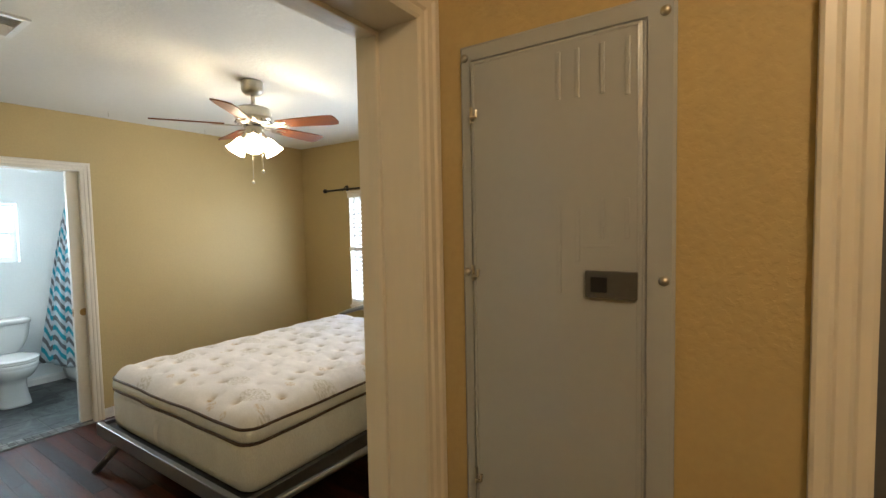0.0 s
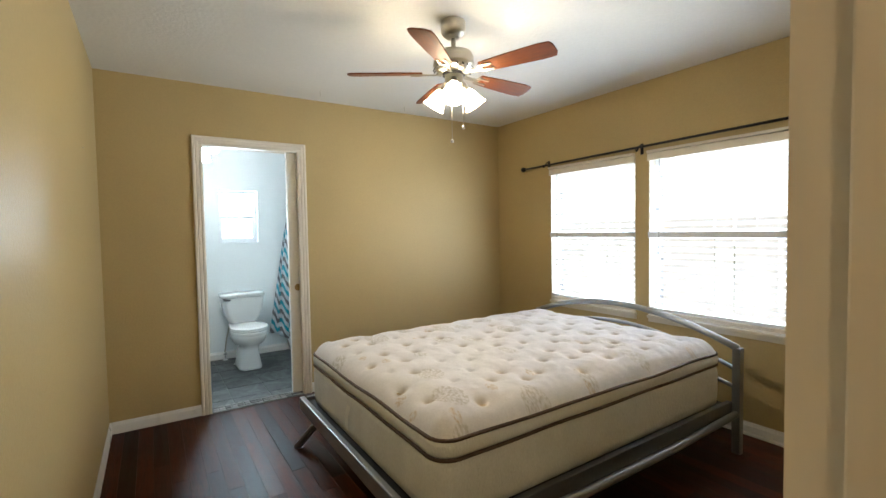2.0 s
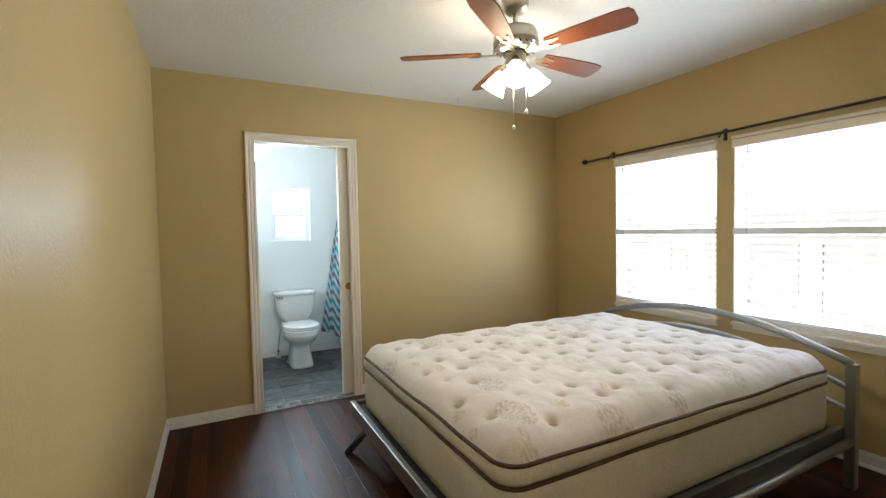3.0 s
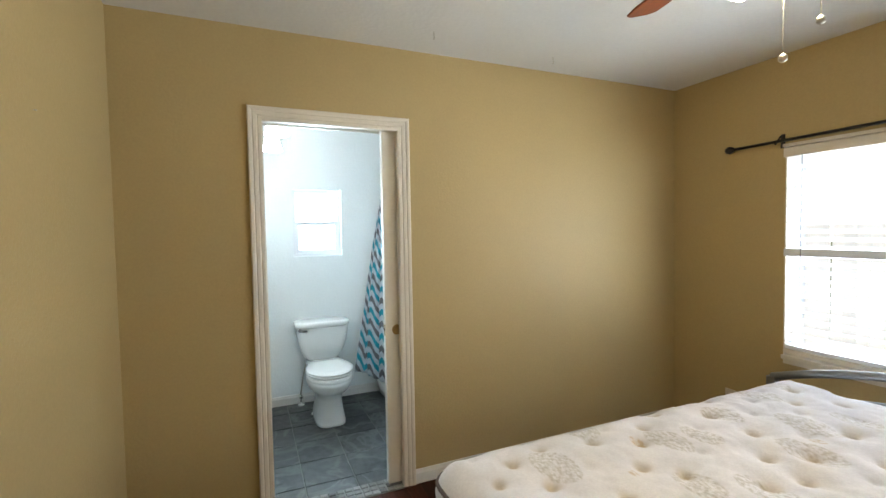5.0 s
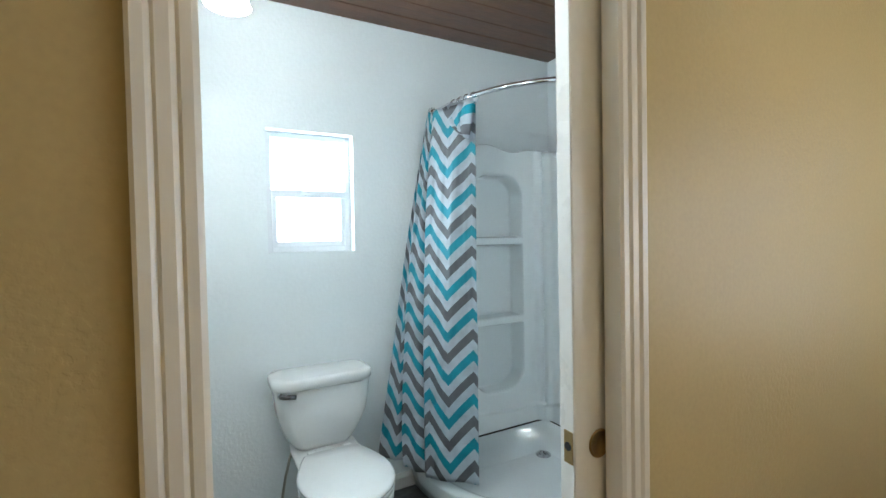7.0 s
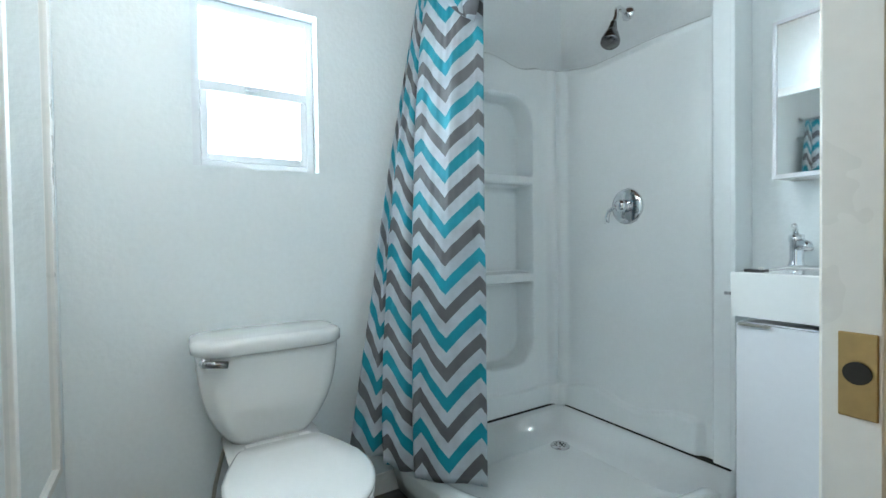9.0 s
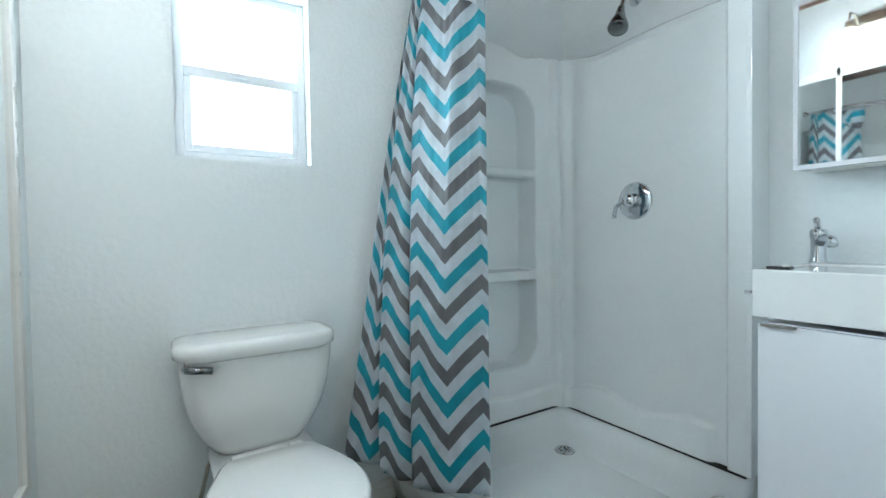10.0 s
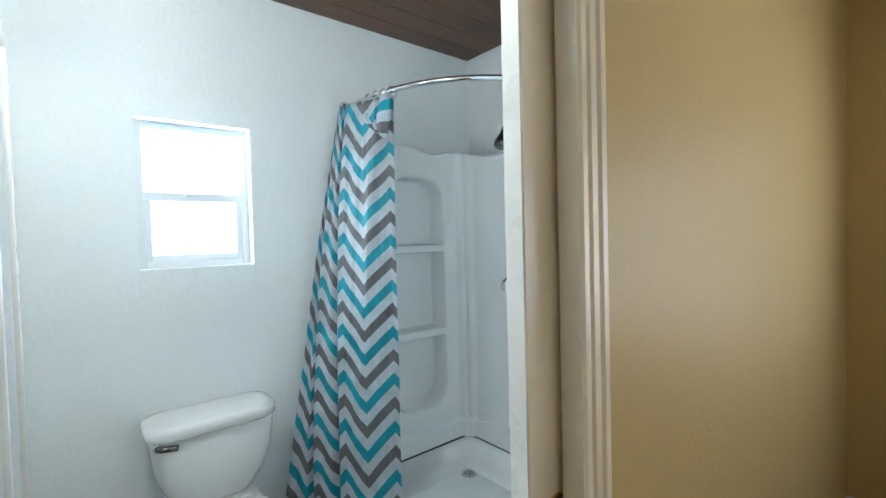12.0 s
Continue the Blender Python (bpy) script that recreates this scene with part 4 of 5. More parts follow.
part("pan", loft([pan_ring(0.845, 0.975, 0.0), pan_ring(0.86, 0.99, 0.06), pan_ring(0.87, 1.0, 0.115), pan_ring(0.865, 0.995, 0.128), pan_inner(0.045, 0.132), pan_inner(0.07, 0.122), pan_inner(0.11, 0.088), pan_inner(0.17, 0.08)]), ACRYLIC, shower, "white glossy curved shower pan", True)
part("pan_step", loft([[(x, y, z) for x, y in [bow(a, b, 2.6, 0.42 + 0.4 * k / 14) for k in range(15)] + [bow(0.82, 0.95, 2.6, 0.82 - 0.4 * k / 14) for k in range(15)]] for a, b, z in ((0.90, 1.03, 0.0), (0.90, 1.03, 0.045), (0.885, 1.015, 0.06))]), ACRYLIC, shower, smooth=True)
SXW, SYN, SZ0, SZ1 = -4.345, 3.56, 0.205, 1.82
# ledge between pan and panels
part("pan_ledge", loft([[(x, y, z) for x, y in ((CX + 0.005, 2.76), (SXW + 0.022 + d, 2.76), (SXW + 0.022 + d, SYN - 0.022 - d), (-3.528, SYN - 0.022 - d), (-3.528, CY - 0.005), (CX + 0.005, CY - 0.005))] for z, d in ((0.075, 0.13), (0.083, 0.10), (0.095, 0.075), (0.12, 0.048), (0.15, 0.03), (0.18, 0.018), (0.192, 0.01), (0.198, 0.0))]), ACRYLIC, shower, smooth=True)
part("seam", loft([[(x, y, z) for x, y in ((CX + 0.01, 2.77), (SXW + 0.0245, 2.77), (SXW + 0.0245, SYN - 0.0245), (-3.53, SYN - 0.0245), (-3.53, CY - 0.01), (CX + 0.01, CY - 0.01))] for z in (0.1975, 0.2055)]), DARK, shower)
# west panel with a column of three shelves
NYA, NYB = 3.05, 3.395


def west_top(y):
    return 1.834 - 0.016 * math.cos((y - 3.15) * 2 * math.pi / 0.36 + math.pi) * step(3.45 - y, 0.04)


def north_top(x):
    return 1.80 + 0.03 * step(-4.2 - x, 0.06) + 0.006 * math.sin((x + 4.0) * 8) + 0.075 * step(x + 3.588, 0.004)


def step(x, w=0.012):
    return 0.5 + 0.5 * math.tanh(x / w)


def panel_sheet(p_of, s0, s1, depth_of, top_of, ns=60, nz=90, thick=0.06):
    """A moulded sheet: p_of(s, out) gives x, y; depth_of(s, z) the moulding."""
    b = bmesh.new()
    rows = []
    for j in range(nz + 1):
        row = []
        for i in range(ns + 1):
            s = s0 + (s1 - s0) * i / ns
            hi = top_of(s)
            z = min(SZ0 + 1.62 * j / (nz - 4), hi - 0.006) if j < nz - 2 else hi - 0.003 * (nz - j)
            x, y = p_of(s, depth_of(s, z) - (0.0, 0.002, 0.007)[max(0, j - nz + 2)])
            row.append(b.verts.new((x, y, z)))
        rows.append(row)
    back = []
    for i in range(ns + 1):
        s = s0 + (s1 - s0) * i / ns
        x, y = p_of(s, -thick)
        back.append(b.verts.new((x, y, rows[-1][i].co.z)))
    rows.append(back)
    for p, q in zip(rows, rows[1:]):
        for i in range(ns):
            b.faces.new((p[i], p[i + 1], q[i + 1], q[i]))
    return b


def west_depth(s, z):
    # niche with rounded ends, cut by two shelves
    cy, hw = (NYA + NYB) / 2, (NYB - NYA) / 2
    za, zb = 0.54, 1.555
    dz = max(za - z, z - zb, 0)
    inside = hw - math.hypot(max(abs(s - cy) - hw + 0.12, 0), dz) if dz else hw - abs(s - cy)
    if dz:
        q = math.hypot(max(abs(s - cy) - (hw - 0.12), 0), dz)
        inside = 0.12 - q
    d = -0.11 * step(inside, 0.0035)
    for sz, half in ((0.828, 0.025), (1.296, 0.023)):
        d += 0.106 * step(inside, 0.0035) * step(half - abs(z - sz), 0.003)
    ledge = 0.02 * step(0.305 + 0.012 * math.sin(s * 9) - z, 0.004)
    corner = 0.03 * step(s - 3.495, 0.012)
    return d + ledge + corner


part("west_panel", panel_sheet(lambda s, o: (SXW + o, s), 2.78, SYN + 0.005, west_depth, west_top, 190, 330), ACRYLIC, shower, "white moulded shelf panel", True)


def north_depth(s, z):
    border = 0.022 * step(s + 3.592, 0.0035)
    top = 0.006 * step(z - north_top(min(s, -3.62)) + 0.02, 0.004)
    fade = step(-3.64 - s, 0.01)
    ledge = 0.024 * fade * step(0.312 + 0.02 * math.cos((s + 4.12) * 15) - z, 0.004)
    corner = 0.03 * step(-4.28 - s, 0.012)
    return max(border, top, ledge) + corner


part("north_panel", panel_sheet(lambda s, o: (s, SYN - o), SXW - 0.005, -3.525, north_depth, north_top, 170, 260), ACRYLIC, shower, "white glossy shower panel", True)
part("panel_edge", box(-3.529, -3.513, SYN - 0.024, CY, SZ0, 1.875, 0.003), ACRYLIC, shower)
dr = part("drain", lathe([(0.0, 0.004), (0.038, 0.004), (0.043, 0.0), (0.043, -0.004)], 24, at=(-4.17, 3.385, 0.082)), CHROME, shower, "round chrome drain", True)
for k in range(12):
    a, r = 2 * math.pi * k / 8, 0.022 if k < 8 else 0.009
    part("drain_hole", lathe([(0.0, 0.001), (0.004, 0.001), (0.004, 0.0)], 8, at=(-4.17 + r * math.cos(a), 3.385 + r * math.sin(a), 0.0858)), DARK, dr)

valve = thing("shower_valve", (-3.945, SYN, 1.145), "round chrome shower valve with lever handle", "valve")
part("escutcheon", lathe([(0.0, -0.014), (0.05, -0.012), (0.07, -0.006), (0.076, 0.0)], 36, "y"), CHROME, valve, smooth=True)
part("hub", lathe([(0.0, -0.06), (0.022, -0.058), (0.027, -0.045), (0.03, -0.012)], 24, "y"), CHROME, valve, smooth=True)
part("lever", tube([(0, -0.045, 0), (-0.02, -0.055, -0.005), (-0.045, -0.06, -0.02), (-0.055, -0.062, -0.05), (-0.052, -0.06, -0.07)], 0.0095, 12), CHROME, valve, smooth=True)
FLANGE, NECK, FACE = Vector((-4.005, TY1, 2.005)), Vector((-3.962, 3.50, 1.905)), Vector((-3.942, 3.45, 1.803))
axis = (FACE - NECK).normalized()
bm = lathe([(0.0, -0.012), (0.011, -0.01), (0.014, 0.0), (0.013, 0.012), (0.017, 0.02), (0.018, 0.036), (0.023, 0.048), (0.033, 0.078), (0.038, 0.1), (0.038, 0.108), (0.034, 0.113), (0.0, 0.111)], 28)
bm.transform(Matrix.Translation(NECK) @ axis.to_track_quat("Z", "Y").to_matrix().to_4x4())
head = part("shower_head", bm, DARKCHROME, shower, "dark chrome bell-shaped shower head", True)
part("head_flange", lathe([(0.0, -0.014), (0.018, -0.012), (0.03, -0.002), (0.03, 0.0)], 24, "y", FLANGE), CHROME, head, smooth=True)
out = Vector((0.01, -0.075, 0.0))
part("head_arm", tube([FLANGE, FLANGE + out * 0.6, FLANGE + out, FLANGE + out + Vector((0.008, -0.03, -0.016)), NECK.lerp(FLANGE + out, 0.45), NECK], 0.0105, 14), CHROME, head, smooth=True)

RODZ = 2.0
srod = thing("shower_curtain_rod", (0, 0, RODZ), "curved chrome shower curtain rod", "curtain rod")


def rod_at(t):
    return bow(0.84, 0.82, 2.6, t)


part("pole", tube([(*rod_at(k / 40), 0) for k in range(41)], 0.0125, 14), CHROME, srod, smooth=True)
part("flange", lathe([(0.012, 0.02), (0.02, 0.016), (0.032, 0.0)], 20, "x", (TX0, CY - 0.82, 0)), CHROME, srod, smooth=True)
part("flange", lathe([(0.032, 0.0), (0.02, -0.016), (0.012, -0.02)], 20, "y", (TX0 + 0.84, TY1, 0)), CHROME, srod, smooth=True)

# shower curtain, gathered at the west wall
curtain = thing("shower_curtain", (0, 0, 0), "teal, grey and white chevron shower curtain gathered on rings", "shower curtain")
NU, NV = 180, 80
CTOP, CBOT = 1.982, 0.23
bm = bmesh.new()
uvl = bm.loops.layers.uv.new("cloth")
# three pleats, each lapped over the one behind it: its share of the width and the stretch of cloth that it shows
PLEATS = ((0.0, 0.19), (0.232, 0.385), (0.467, 0.772))
rows, cloth = [], []
for j in range(NV + 1):
    v = j / NV
    s = v ** 0.9
    first, second = 0.04 + 0.25 * s ** 2, 0.15 + 0.38 * s
    ends = ((0.0, first), (first, second), (second, 1.0))
    row, cl = [], []
    for i in range(NU + 1):
        k = min(2, i * 3 // NU)
        f = i * 3 / NU - k
        lap = 0.012 + 0.02 * s
        u = ends[k][0] + (ends[k][1] - ends[k][0]) * min(1.0, f / 0.9)
        a = Vector((-4.33 + 0.275 * u, 2.79 + 0.095 * u ** 1.3))
        b = Vector((-4.345 + 0.38 * u ** 1.05, 2.485 + 0.325 * u ** 1.05))
        p = a.lerp(b, s)
        tan = ((Vector((0.23, 0.075))).lerp(Vector((0.40, 0.27)), s)).normalized()
        nor = Vector((tan.y, -tan.x))
        g = min(1.0, f / 0.9)
        width = ends[k][1] - ends[k][0]
        bulge = (0.010 + 0.03 * width) * math.sin(math.pi * g) ** 0.8 + 0.006 * math.sin(3.1 * math.pi * g + 1.4 * v + k)
        slope = lap * (1 - 1.7 * g)
        if f > 0.9 and k < 2:
            # the cloth turns back under the next pleat
            h = (f - 0.9) / 0.1
            p = p - tan * 0.016 * math.sin(math.pi * h)
            slope = lap * (-0.7 + 1.7 * h)
            bulge *= 1 - h
        crease = 0.004 * math.sin(26 * u + 3 * v) * (1 - v) + 0.008 * noise.noise(Vector((u * 9, v * 4, 1.7))) + 0.004 * noise.noise(Vector((u * 26, v * 7, 5.1)))
        p = p + nor * (bulge + slope + crease)
        p.x = max(p.x, TX0 + 0.012)
        z = CTOP + (CBOT + 0.012 * math.sin(9 * u) - 0.08 * u - CTOP) * v - 0.014 * math.sin(math.pi * g) * (1 - v) ** 6
        row.append(bm.verts.new((p.x, p.y, z)))
        lo, hi = PLEATS[k]
        c = lo + (hi - lo) * g
        if f > 0.9 and k < 2:
            c = hi + (PLEATS[k + 1][0] - hi) * (f - 0.9) / 0.1
        cl.append((c, v * 1.78 + 0.012 * math.sin(5 * v + 2 * k)))
    rows.append(row)
    cloth.append(cl)
for j in range(NV):
    for i in range(NU):
        f = bm.faces.new((rows[j][i], rows[j][i + 1], rows[j + 1][i + 1], rows[j + 1][i]))
        for lp, (jj, ii) in zip(f.loops, ((j, i), (j, i + 1), (j + 1, i + 1), (j + 1, i))):
            lp[uvl].uv = (cloth[jj][ii][0], 0.03 - cloth[jj][ii][1])
cl = part("cloth", bm, CHEVRON, curtain, "teal grey white chevron cloth", True)
sol = cl.modifiers.new("thickness", "SOLIDIFY")
sol.thickness = 0.0015
# the corner of the cloth that hangs folded over
bm = bmesh.new()
uvl = bm.loops.layers.uv.new("cloth")
rows = []
for j in range(11):
    v = j / 10
    row = []
    for i in range(13):
        u = i / 12
        x = -4.205 + 0.165 * (0.5 + (u - 0.5) * (1 - 0.75 * v ** 2.5)) + 0.035 * v
        out = 0.03 + 0.028 * math.sin(2.2 * v) + 0.010 * math.sin(9 * u + 2 * v)
        row.append((bm.verts.new((x + 0.31 * out, 2.872 + 0.33 * (x + 4.12) - 0.95 * out, CTOP + 0.004 - (0.165 + 0.03 * u) * v)), (u * 0.02, v * 0.2 + 0.15)))
    rows.append(row)
for p, q in zip(rows, rows[1:]):
    for i in range(12):
        c = (p[i], p[i + 1], q[i + 1], q[i])
        f = bm.faces.new([k[0] for k in c])
        for lp, k in zip(f.loops, c):
            lp[uvl].uv = k[1]
fl = part("folded_corner", bm, CHEVRON, curtain, smooth=True)
sol = fl.modifiers.new("thickness", "SOLIDIFY")
sol.thickness = 0.0015
for k in range(4):
    t = 0.11 + 0.035 * k
    x, y = rod_at(t)
    part("ring", tube([(x + 0.02 * math.cos(a) * 0.35, y + 0.02 * math.cos(a), RODZ - 0.012 + 0.028 * math.sin(a)) for a in [2 * math.pi * q / 14 for q in range(14)]], 0.0022, 6, closed=True), CHROME, curtain, "chrome curtain ring")

# ---- toilet ----
toilet = thing("toilet", (TX0, 2.172, 0), "white porcelain toilet with closed lid and chrome lever", "toilet")


def ell(cx, hx, hy, z, n=28, sq=2.0):
    out = []
    for k in range(n):
        a = 2 * math.pi * k / n
        c, s = math.cos(a), math.sin(a)
        out.append((cx + hx * math.copysign(abs(c) ** (2 / sq), c), hy * math.copysign(abs(s) ** (2 / sq), s), z))
    return out


part("tank", loft([rounded(0.118, 0, 0.102 - 0.042 * d ** 2.4, 0.21 - 0.018 * d - 0.072 * d ** 3, 0.696 - 0.291 * d, 0.05, 8) for d in [k / 16 for k in range(17)]]), PORCELAIN, toilet, smooth=True)


def lid_ring(g, z):
    pts = rounded(0.115, 0, 0.112 + g, 0.222 + g, z, 0.065)
    return [(x + (0.036 * (1 - (y / 0.222) ** 2) if x > 0.115 else 0), y, z) for x, y, z in pts]


part("tank_lid", loft([lid_ring(-0.012, 0.694), lid_ring(0, 0.702), lid_ring(0.001, 0.728), lid_ring(-0.006, 0.739), lid_ring(-0.03, 0.744)]), PORCELAIN, toilet, smooth=True)
lev = part("flush_lever", tube([(0.222, -0.188, 0.684), (0.236, -0.188, 0.684), (0.244, -0.18, 0.683), (0.246, -0.155, 0.68), (0.246, -0.132, 0.676)], 0.0105, 12), DARKCHROME, toilet, "chrome flush lever", True)
part("lever_hub", lathe([(0.0, 0.012), (0.014, 0.01), (0.016, 0.0)], 16, "x", (0.217, -0.188, 0.684)), CHROME, lev, smooth=True)
part("bowl", loft([ell(0.38, 0.235, 0.118, 0.0, sq=3.4), ell(0.38, 0.232, 0.115, 0.02, sq=3.4), ell(0.375, 0.218, 0.102, 0.10, sq=3.2), ell(0.375, 0.208, 0.094, 0.19, sq=3.0), ell(0.39, 0.215, 0.102, 0.235, sq=2.6), ell(0.43, 0.235, 0.138, 0.265, sq=2.2), ell(0.455, 0.245, 0.16, 0.295), ell(0.485, 0.245, 0.168, 0.33), ell(0.495, 0.24, 0.174, 0.36), ell(0.5, 0.232, 0.172, 0.365), ell(0.5, 0.236, 0.175, 0.372), ell(0.5, 0.236, 0.175, 0.395), ell(0.5, 0.23, 0.17, 0.40)]), PORCELAIN, toilet, smooth=True)
part("bowl_shelf", loft([rounded(0.20, 0, 0.15, 0.10, 0.28, 0.05), rounded(0.20, 0, 0.16, 0.13, 0.35, 0.05), rounded(0.20, 0, 0.16, 0.14, 0.402, 0.05)]), PORCELAIN, toilet, smooth=True)


def egg(hx, hy, z, n=20):
    """A seat outline: round at the front, tapering back to a nearly straight edge at the hinges."""
    out = [(0.505 + hx * math.cos(a), hy * math.sin(a), z) for a in [math.pi * (k / n - 0.5) for k in range(n + 1)]]
    back = [(0.2, 0.985), (0.45, 0.9), (0.7, 0.79), (0.88, 0.70), (0.97, 0.63), (1.0, 0.55), (1.012, 0.28)]
    side = [(0.505 - hx * t, hy * w, z) for t, w in back]
    return out + side + [(x, -y, zz) for x, y, zz in reversed(side)]


part("seat", loft([egg(0.218, 0.172, 0.402), egg(0.225, 0.178, 0.406), egg(0.225, 0.178, 0.416), egg(0.22, 0.174, 0.42)]), PORCELAIN, toilet, smooth=True)
part("lid", loft([egg(0.218, 0.172, 0.422), egg(0.226, 0.179, 0.425), egg(0.226, 0.179, 0.433), egg(0.216, 0.17, 0.4395), egg(0.15, 0.11, 0.443)]), PORCELAIN, toilet, smooth=True)
for sy in (-0.075, 0.075):
    part("hinge", box(0.25, 0.29, sy - 0.02, sy + 0.02, 0.40, 0.435, 0.006), PORCELAIN, toilet)
part("bolt_cap", lathe([(0.012, 0.0), (0.012, 0.008), (0.007, 0.016), (0.0, 0.018)], 12, at=(0.30, -0.115, 0.0)), PORCELAIN, toilet, smooth=True)
toilet.scale = (1, 1, 0.984)
stop = thing("water_stop_valve", (TX0 + 0.05, 1.995, 0.0), "chrome water stop valve with braided hose", "valve")
part("floor_flange", lathe([(0.03, 0.0), (0.028, 0.006), (0.012, 0.012), (0.0, 0.012)], 18), PORCELAIN, stop, smooth=True)
part("stem", tube([(0, 0, 0), (0, 0, 0.09)], 0.007, 10), CHROME, stop, smooth=True)
part("handle", lathe([(0.0, 0.0), (0.014, 0.002), (0.016, 0.012), (0.0, 0.014)], 14, "x", (0.012, 0, 0.075)), CHROME, stop, smooth=True)
part("hose", tube([(0, 0, 0.09), (-0.005, 0.01, 0.16), (0.01, 0.02, 0.24), (0.02, 0.04, 0.33), (0.03, 0.06, 0.40)], 0.006, 8), NICKEL, stop, smooth=True)

# ---- sink, mirror cabinets, vanity light ----
VX0, VX1, VYF = -3.379, -2.985, 3.222
sink = thing("wash_basin", (0, 0, 0.793), "white rectangular porcelain wash basin on a slim cabinet", "sink")
part("apron", loft([[(x, y, z) for x, y in ((VX0, VYF), (VX1, VYF), (VX1, TY1), (VX0, TY1))] for z in (0.0, 0.117)], cap=False), PORCELAIN, sink)
bm = loft([[(x, y, z) for x, y in ((VX0 + g, VYF + g), (VX1 - g, VYF + g), (VX1 - g, TY1 - 0.10 - g), (VX0 + g, TY1 - 0.10 - g))] for g, z in ((0.0, 0.117), (0.002, 0.121), (0.016, 0.121), (0.022, 0.116), (0.05, 0.04))])
part("bowl", bm, PORCELAIN, sink)
part("deck", box(VX0, VX1, TY1 - 0.10, TY1, 0.09, 0.121, 0.003), PORCELAIN, sink)
part("underside", boxes((VX0 + 0.002, VX1 - 0.002, VYF + 0.002, TY1, 0.0, 0.012)), PORCELAIN, sink)
fau = thing("faucet", (-3.36, TY1 - 0.065, 0.914), "chrome single-lever basin faucet", "faucet", rz=38)
part("body", lathe([(0.024, 0.0), (0.022, 0.006), (0.019, 0.02), (0.019, 0.075), (0.022, 0.085), (0.02, 0.10), (0.0, 0.105)], 20), CHROME, fau, smooth=True)
part("spout", tube([(0, 0, 0.055), (0, -0.04, 0.075), (0, -0.08, 0.07), (0, -0.09, 0.055)], 0.013, 12), CHROME, fau, smooth=True)
part("lever", tube([(0, 0.005, 0.10), (-0.01, -0.02, 0.115), (-0.025, -0.055, 0.128)], 0.008, 10), CHROME, fau, smooth=True)
clip = thing("door_catch", (-3.335, VYF + 0.025, 0.914), "small black and white plastic fitting on basin rim", "fitting")
part("body", box(-0.02, 0.03, -0.008, 0.02, 0.0, 0.008, 0.002), BLACK, clip)
part("stud", lathe([(0.007, 0.0), (0.007, 0.013), (0.0, 0.014)], 10, at=(0.02, 0.0, 0.0)), WHITE, clip)
hk = mesh_ob("towel_hook", tube([(0, 0, 0), (-0.03, 0, 0)], 0.005, 8), CHROME, True)
hk.location = (VX0, VYF + 0.03, 0.85)
tagged(hk, "small chrome towel hook on the side of the basin", "hook")
cab = thing("vanity_cabinet", (0, 0, 0), "slim white lacquered vanity cabinet under the basin", "cabinet")
part("carcass", boxes((VX0 + 0.014, VX1 - 0.005, VYF + 0.02, TY1, 0.02, 0.778)), LACQUER, cab)
cd = part("door", box(VX0 + 0.012, VX1 - 0.003, VYF + 0.002, VYF + 0.02, 0.04, 0.775, 0.0015), LACQUER, cab)
part("handle", box(VX0 + 0.022, VX0 + 0.095, VYF - 0.012, VYF + 0.004, 0.771, 0.777, 0.001), NICKEL, cd, "thin metal pull")
mc = thing("mirror_cabinet", (0, 0, 0), "white framed wall mirror cabinet above the basin", "mirror cabinet")
MYF, MZ0, MZ1 = 3.52, 1.19, 1.672
part("body", boxes((VX0 - 0.014, VX1, MYF + 0.008, TY1, MZ0, MZ1)), WHITE, mc)
for n, d in (("frame_left", (VX0 - 0.016, VX0 - 0.006, MZ0 - 0.002, MZ1 + 0.002)), ("frame_right", (VX1 - 0.006, VX1 + 0.004, MZ0 - 0.002, MZ1 + 0.002)), ("frame_bottom", (VX0 - 0.006, VX1 - 0.006, MZ0 - 0.002, MZ0 + 0.012)), ("frame_top", (VX0 - 0.006, VX1 - 0.006, MZ1 - 0.008, MZ1 + 0.002))):
    part(n, box(d[0], d[1], MYF - 0.006, MYF + 0.008, d[2], d[3], 0.001), LACQUER, mc)
part("mirror", boxes((VX0 - 0.006, VX1 - 0.006, MYF, MYF + 0.004, MZ0 + 0.012, MZ1 - 0.008)), MIRROR, mc, "mirror glass")
mw = thing("wall_mirror", (0, 0, 0), "tall two-panel wall mirror in a white frame below the light", "mirror")
LX0, LX1, LZ0, LZ1 = -4.2, -3.38, 0.44, 1.985
for a, b in ((LX0, -3.83), (-3.83, LX1)):
    part("mirror", boxes((a + 0.012, b - 0.012, TY0 + 0.012, TY0 + 0.016, LZ0 + 0.02, LZ1 - 0.05)), MIRROR, mw, "mirror glass")
for d in ((LX0 - 0.02, LX0 + 0.012, LZ0, LZ1), (-3.842, -3.818, LZ0, LZ1), (LX1 - 0.012, LX1 + 0.02, LZ0, LZ1), (LX0, LX1, LZ1 - 0.05, LZ1), (LX0, LX1, LZ0, LZ0 + 0.02)):
    part("frame", box(d[0], d[1], TY0, TY0 + 0.024, d[2], d[3], 0.002), WHITE, mw)
vl = thing("vanity_light", (-3.48, TY0, 2.22), "brushed nickel two-shade vanity light above the mirror", "wall light")
part("back_plate", box(-0.30, 0.30, 0.0, 0.022, -0.03, 0.03, 0.008), NICKEL, vl)
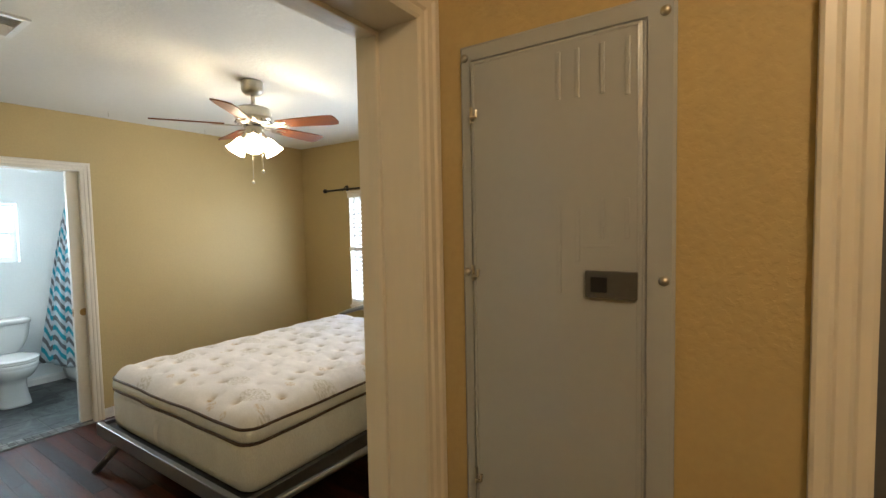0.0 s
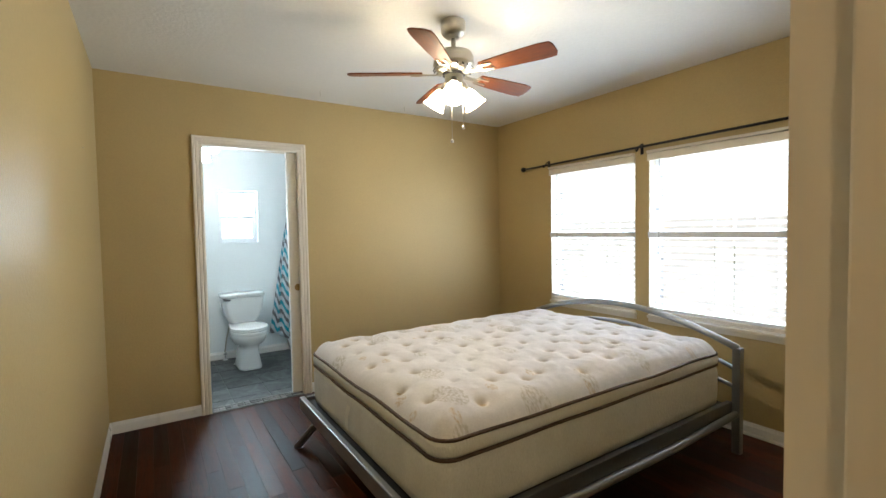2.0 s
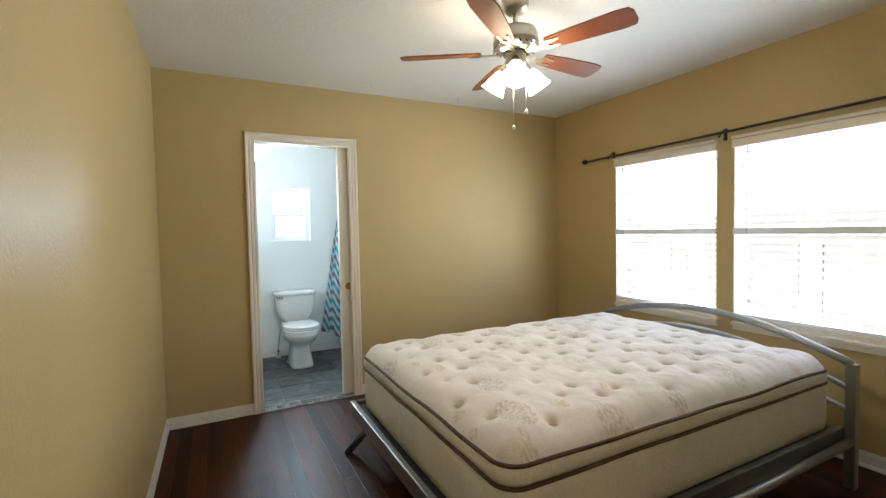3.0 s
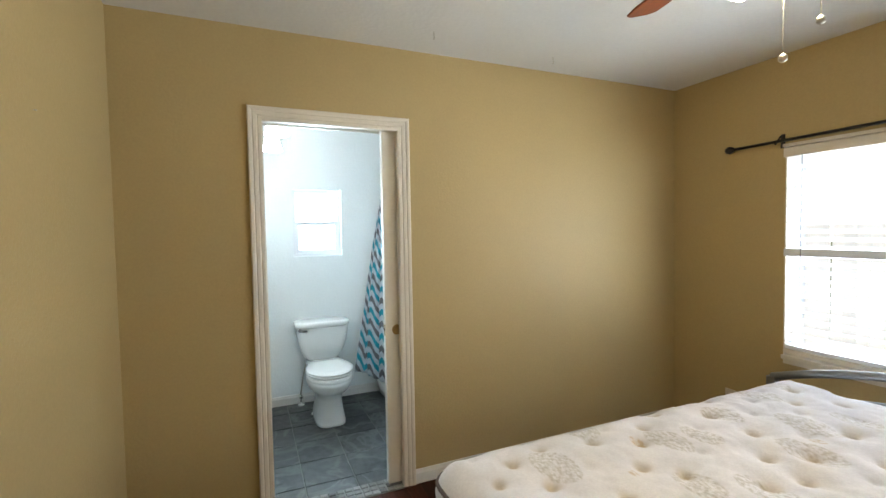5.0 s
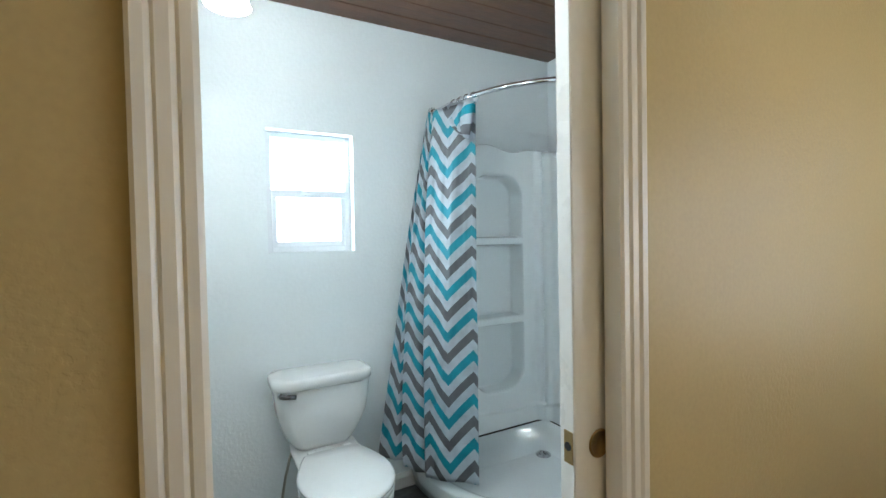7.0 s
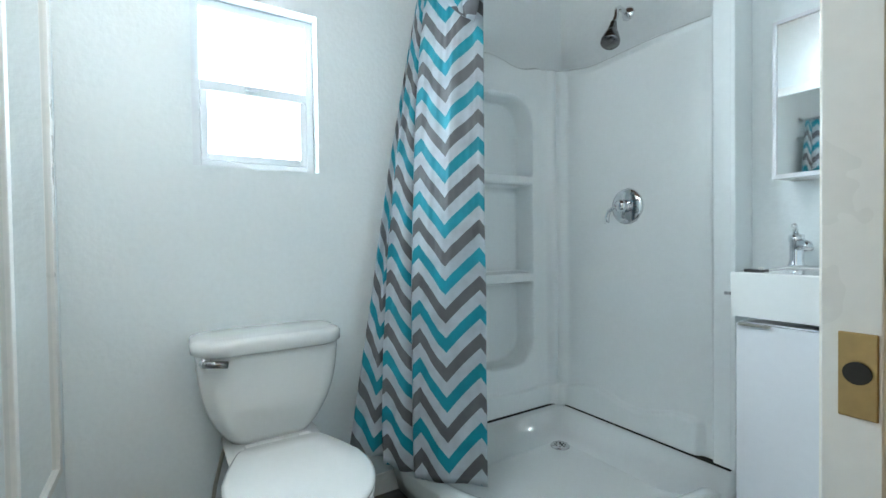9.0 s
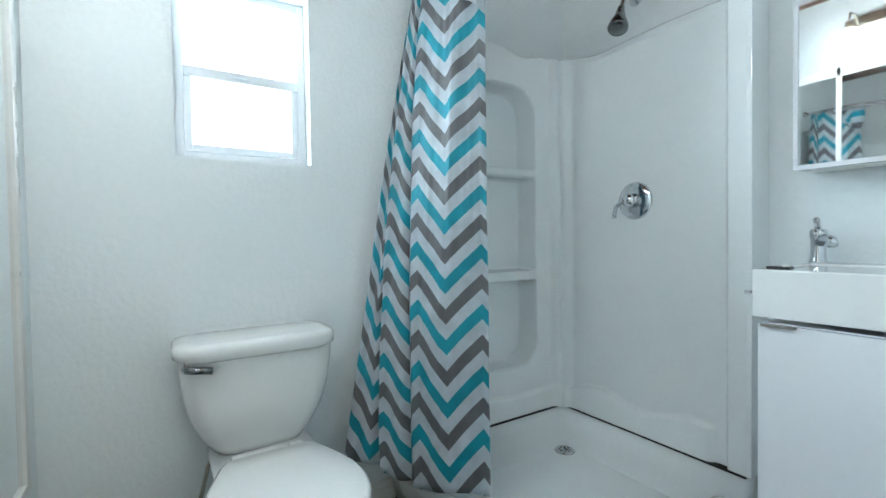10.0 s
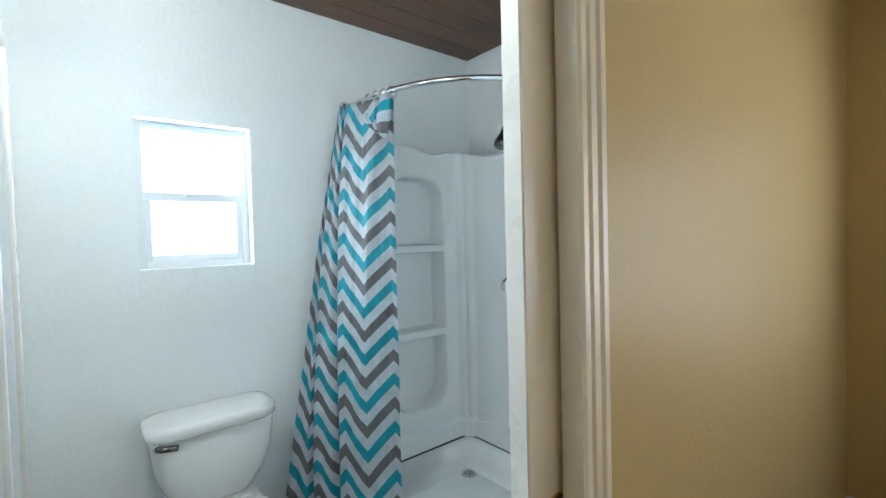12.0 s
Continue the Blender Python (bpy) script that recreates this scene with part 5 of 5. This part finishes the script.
for sx in (-0.265, 0.265):
    part("arm", tube([(sx, 0.02, -0.01), (sx, 0.07, 0.03), (sx, 0.145, 0.02), (sx, 0.16, -0.03)], 0.006, 10), NICKEL, vl, smooth=True)
    part("socket", lathe([(0.0, -0.03), (0.018, -0.032), (0.023, -0.06), (0.021, -0.08), (0.0, -0.08)], 18, at=(sx, 0.16, 0)), NICKEL, vl, smooth=True)
    part("shade", lathe([(0.022, -0.075), (0.034, -0.081), (0.046, -0.10), (0.051, -0.125), (0.056, -0.15), (0.068, -0.178), (0.066, -0.178), (0.053, -0.15), (0.048, -0.125), (0.043, -0.102), (0.03, -0.084)], 28, at=(sx, 0.16, 0), caps=False), BULB_COOL, vl, "lit frosted glass bell shade", True)
    part("rim", tube([(sx + 0.068 * math.cos(a), 0.16 + 0.068 * math.sin(a), -0.179) for a in [2 * math.pi * k / 28 for k in range(28)]], 0.0022, 6, closed=True), NICKEL, vl, smooth=True)
    part("bulb", lathe([(0.012, -0.08), (0.016, -0.09), (0.028, -0.12), (0.026, -0.14), (0.014, -0.152), (0.0, -0.155)], 18, at=(sx, 0.16, 0)), BULB_COOL, vl, "lit bulb", True)

# ---- floors, piece by piece ----
sub = structure("floor_bedroom", boxes((BX0 - 0.02, 1.0, BY0 - 0.05, BY1 + 0.05, -0.1, -0.012)), SUBFLOOR, "dark red-brown worn hardwood plank floor", "floor")


def plank_mesh(L, w):
    b = box(-L / 2, L / 2, -w / 2, w / 2, -0.012, 0.0)
    me = bpy.data.meshes.new("plank")
    b.to_mesh(me)
    b.free()
    me.materials.append(OAK)
    return me


PWD = 0.083
lengths = (0.7, 0.95, 1.2, 1.5)
planks = {L: plank_mesh(L - 0.001, PWD - 0.0007) for L in lengths}
short = {}
y = BY0 + PWD / 2
while y < BY1 - 0.02:
    x = BX0
    end = HW0 if y < EY1 + 0.05 else BX1
    while x < end - 0.02:
        L = random.choice(lengths)
        if x + L > end - 0.15:
            L = round(end - x, 3)
            me = short.setdefault(L, None) or plank_mesh(L - 0.001, PWD - 0.0007)
            short[L] = me
        else:
            me = planks[L]
        ob = new("plank", me)
        ob.parent = sub
        ob.matrix_local = pose(x + L / 2, y, random.uniform(-0.0006, 0.0002))
        x += L
    y += PWD
tsub = structure("floor_bathroom", boxes((TX0 - 0.02, TX1, TY0 - 0.02, TY1 + 0.02, -0.1, -0.003)), GROUT, "dark grey slate-look tiled bathroom floor", "floor")
TW = 0.287


def tile_mesh(w, d):
    b = box(-w / 2, w / 2, -d / 2, d / 2, -0.008, 0.0)
    top = [e for e in b.edges if all(v.co.z > -0.001 for v in e.verts)]
    bmesh.ops.bevel(b, geom=top, offset=0.002, segments=1, affect="EDGES")
    me = bpy.data.meshes.new("tile")
    b.to_mesh(me)
    b.free()
    me.materials.append(SLATE)
    return me


cut = {}
ix = -4.2 - TW
while ix < TX1:
    iy = 1.885 - TW
    while iy < TY1:
        a0, a1 = max(ix, TX0), min(ix + TW, TX1)
        b0, b1 = max(iy, TY0), min(iy + TW, TY1)
        if a1 - a0 > 0.02 and b1 - b0 > 0.02:
            key = (round(a1 - a0, 3), round(b1 - b0, 3))
            if key not in cut:
                cut[key] = tile_mesh(key[0] - 0.005, key[1] - 0.005)
            ob = new("tile", cut[key])
            ob.parent = tsub
            ob.matrix_local = pose((a0 + a1) / 2, (b0 + b1) / 2, random.uniform(-0.0005, 0.0008))
        iy += TW
    ix += TW
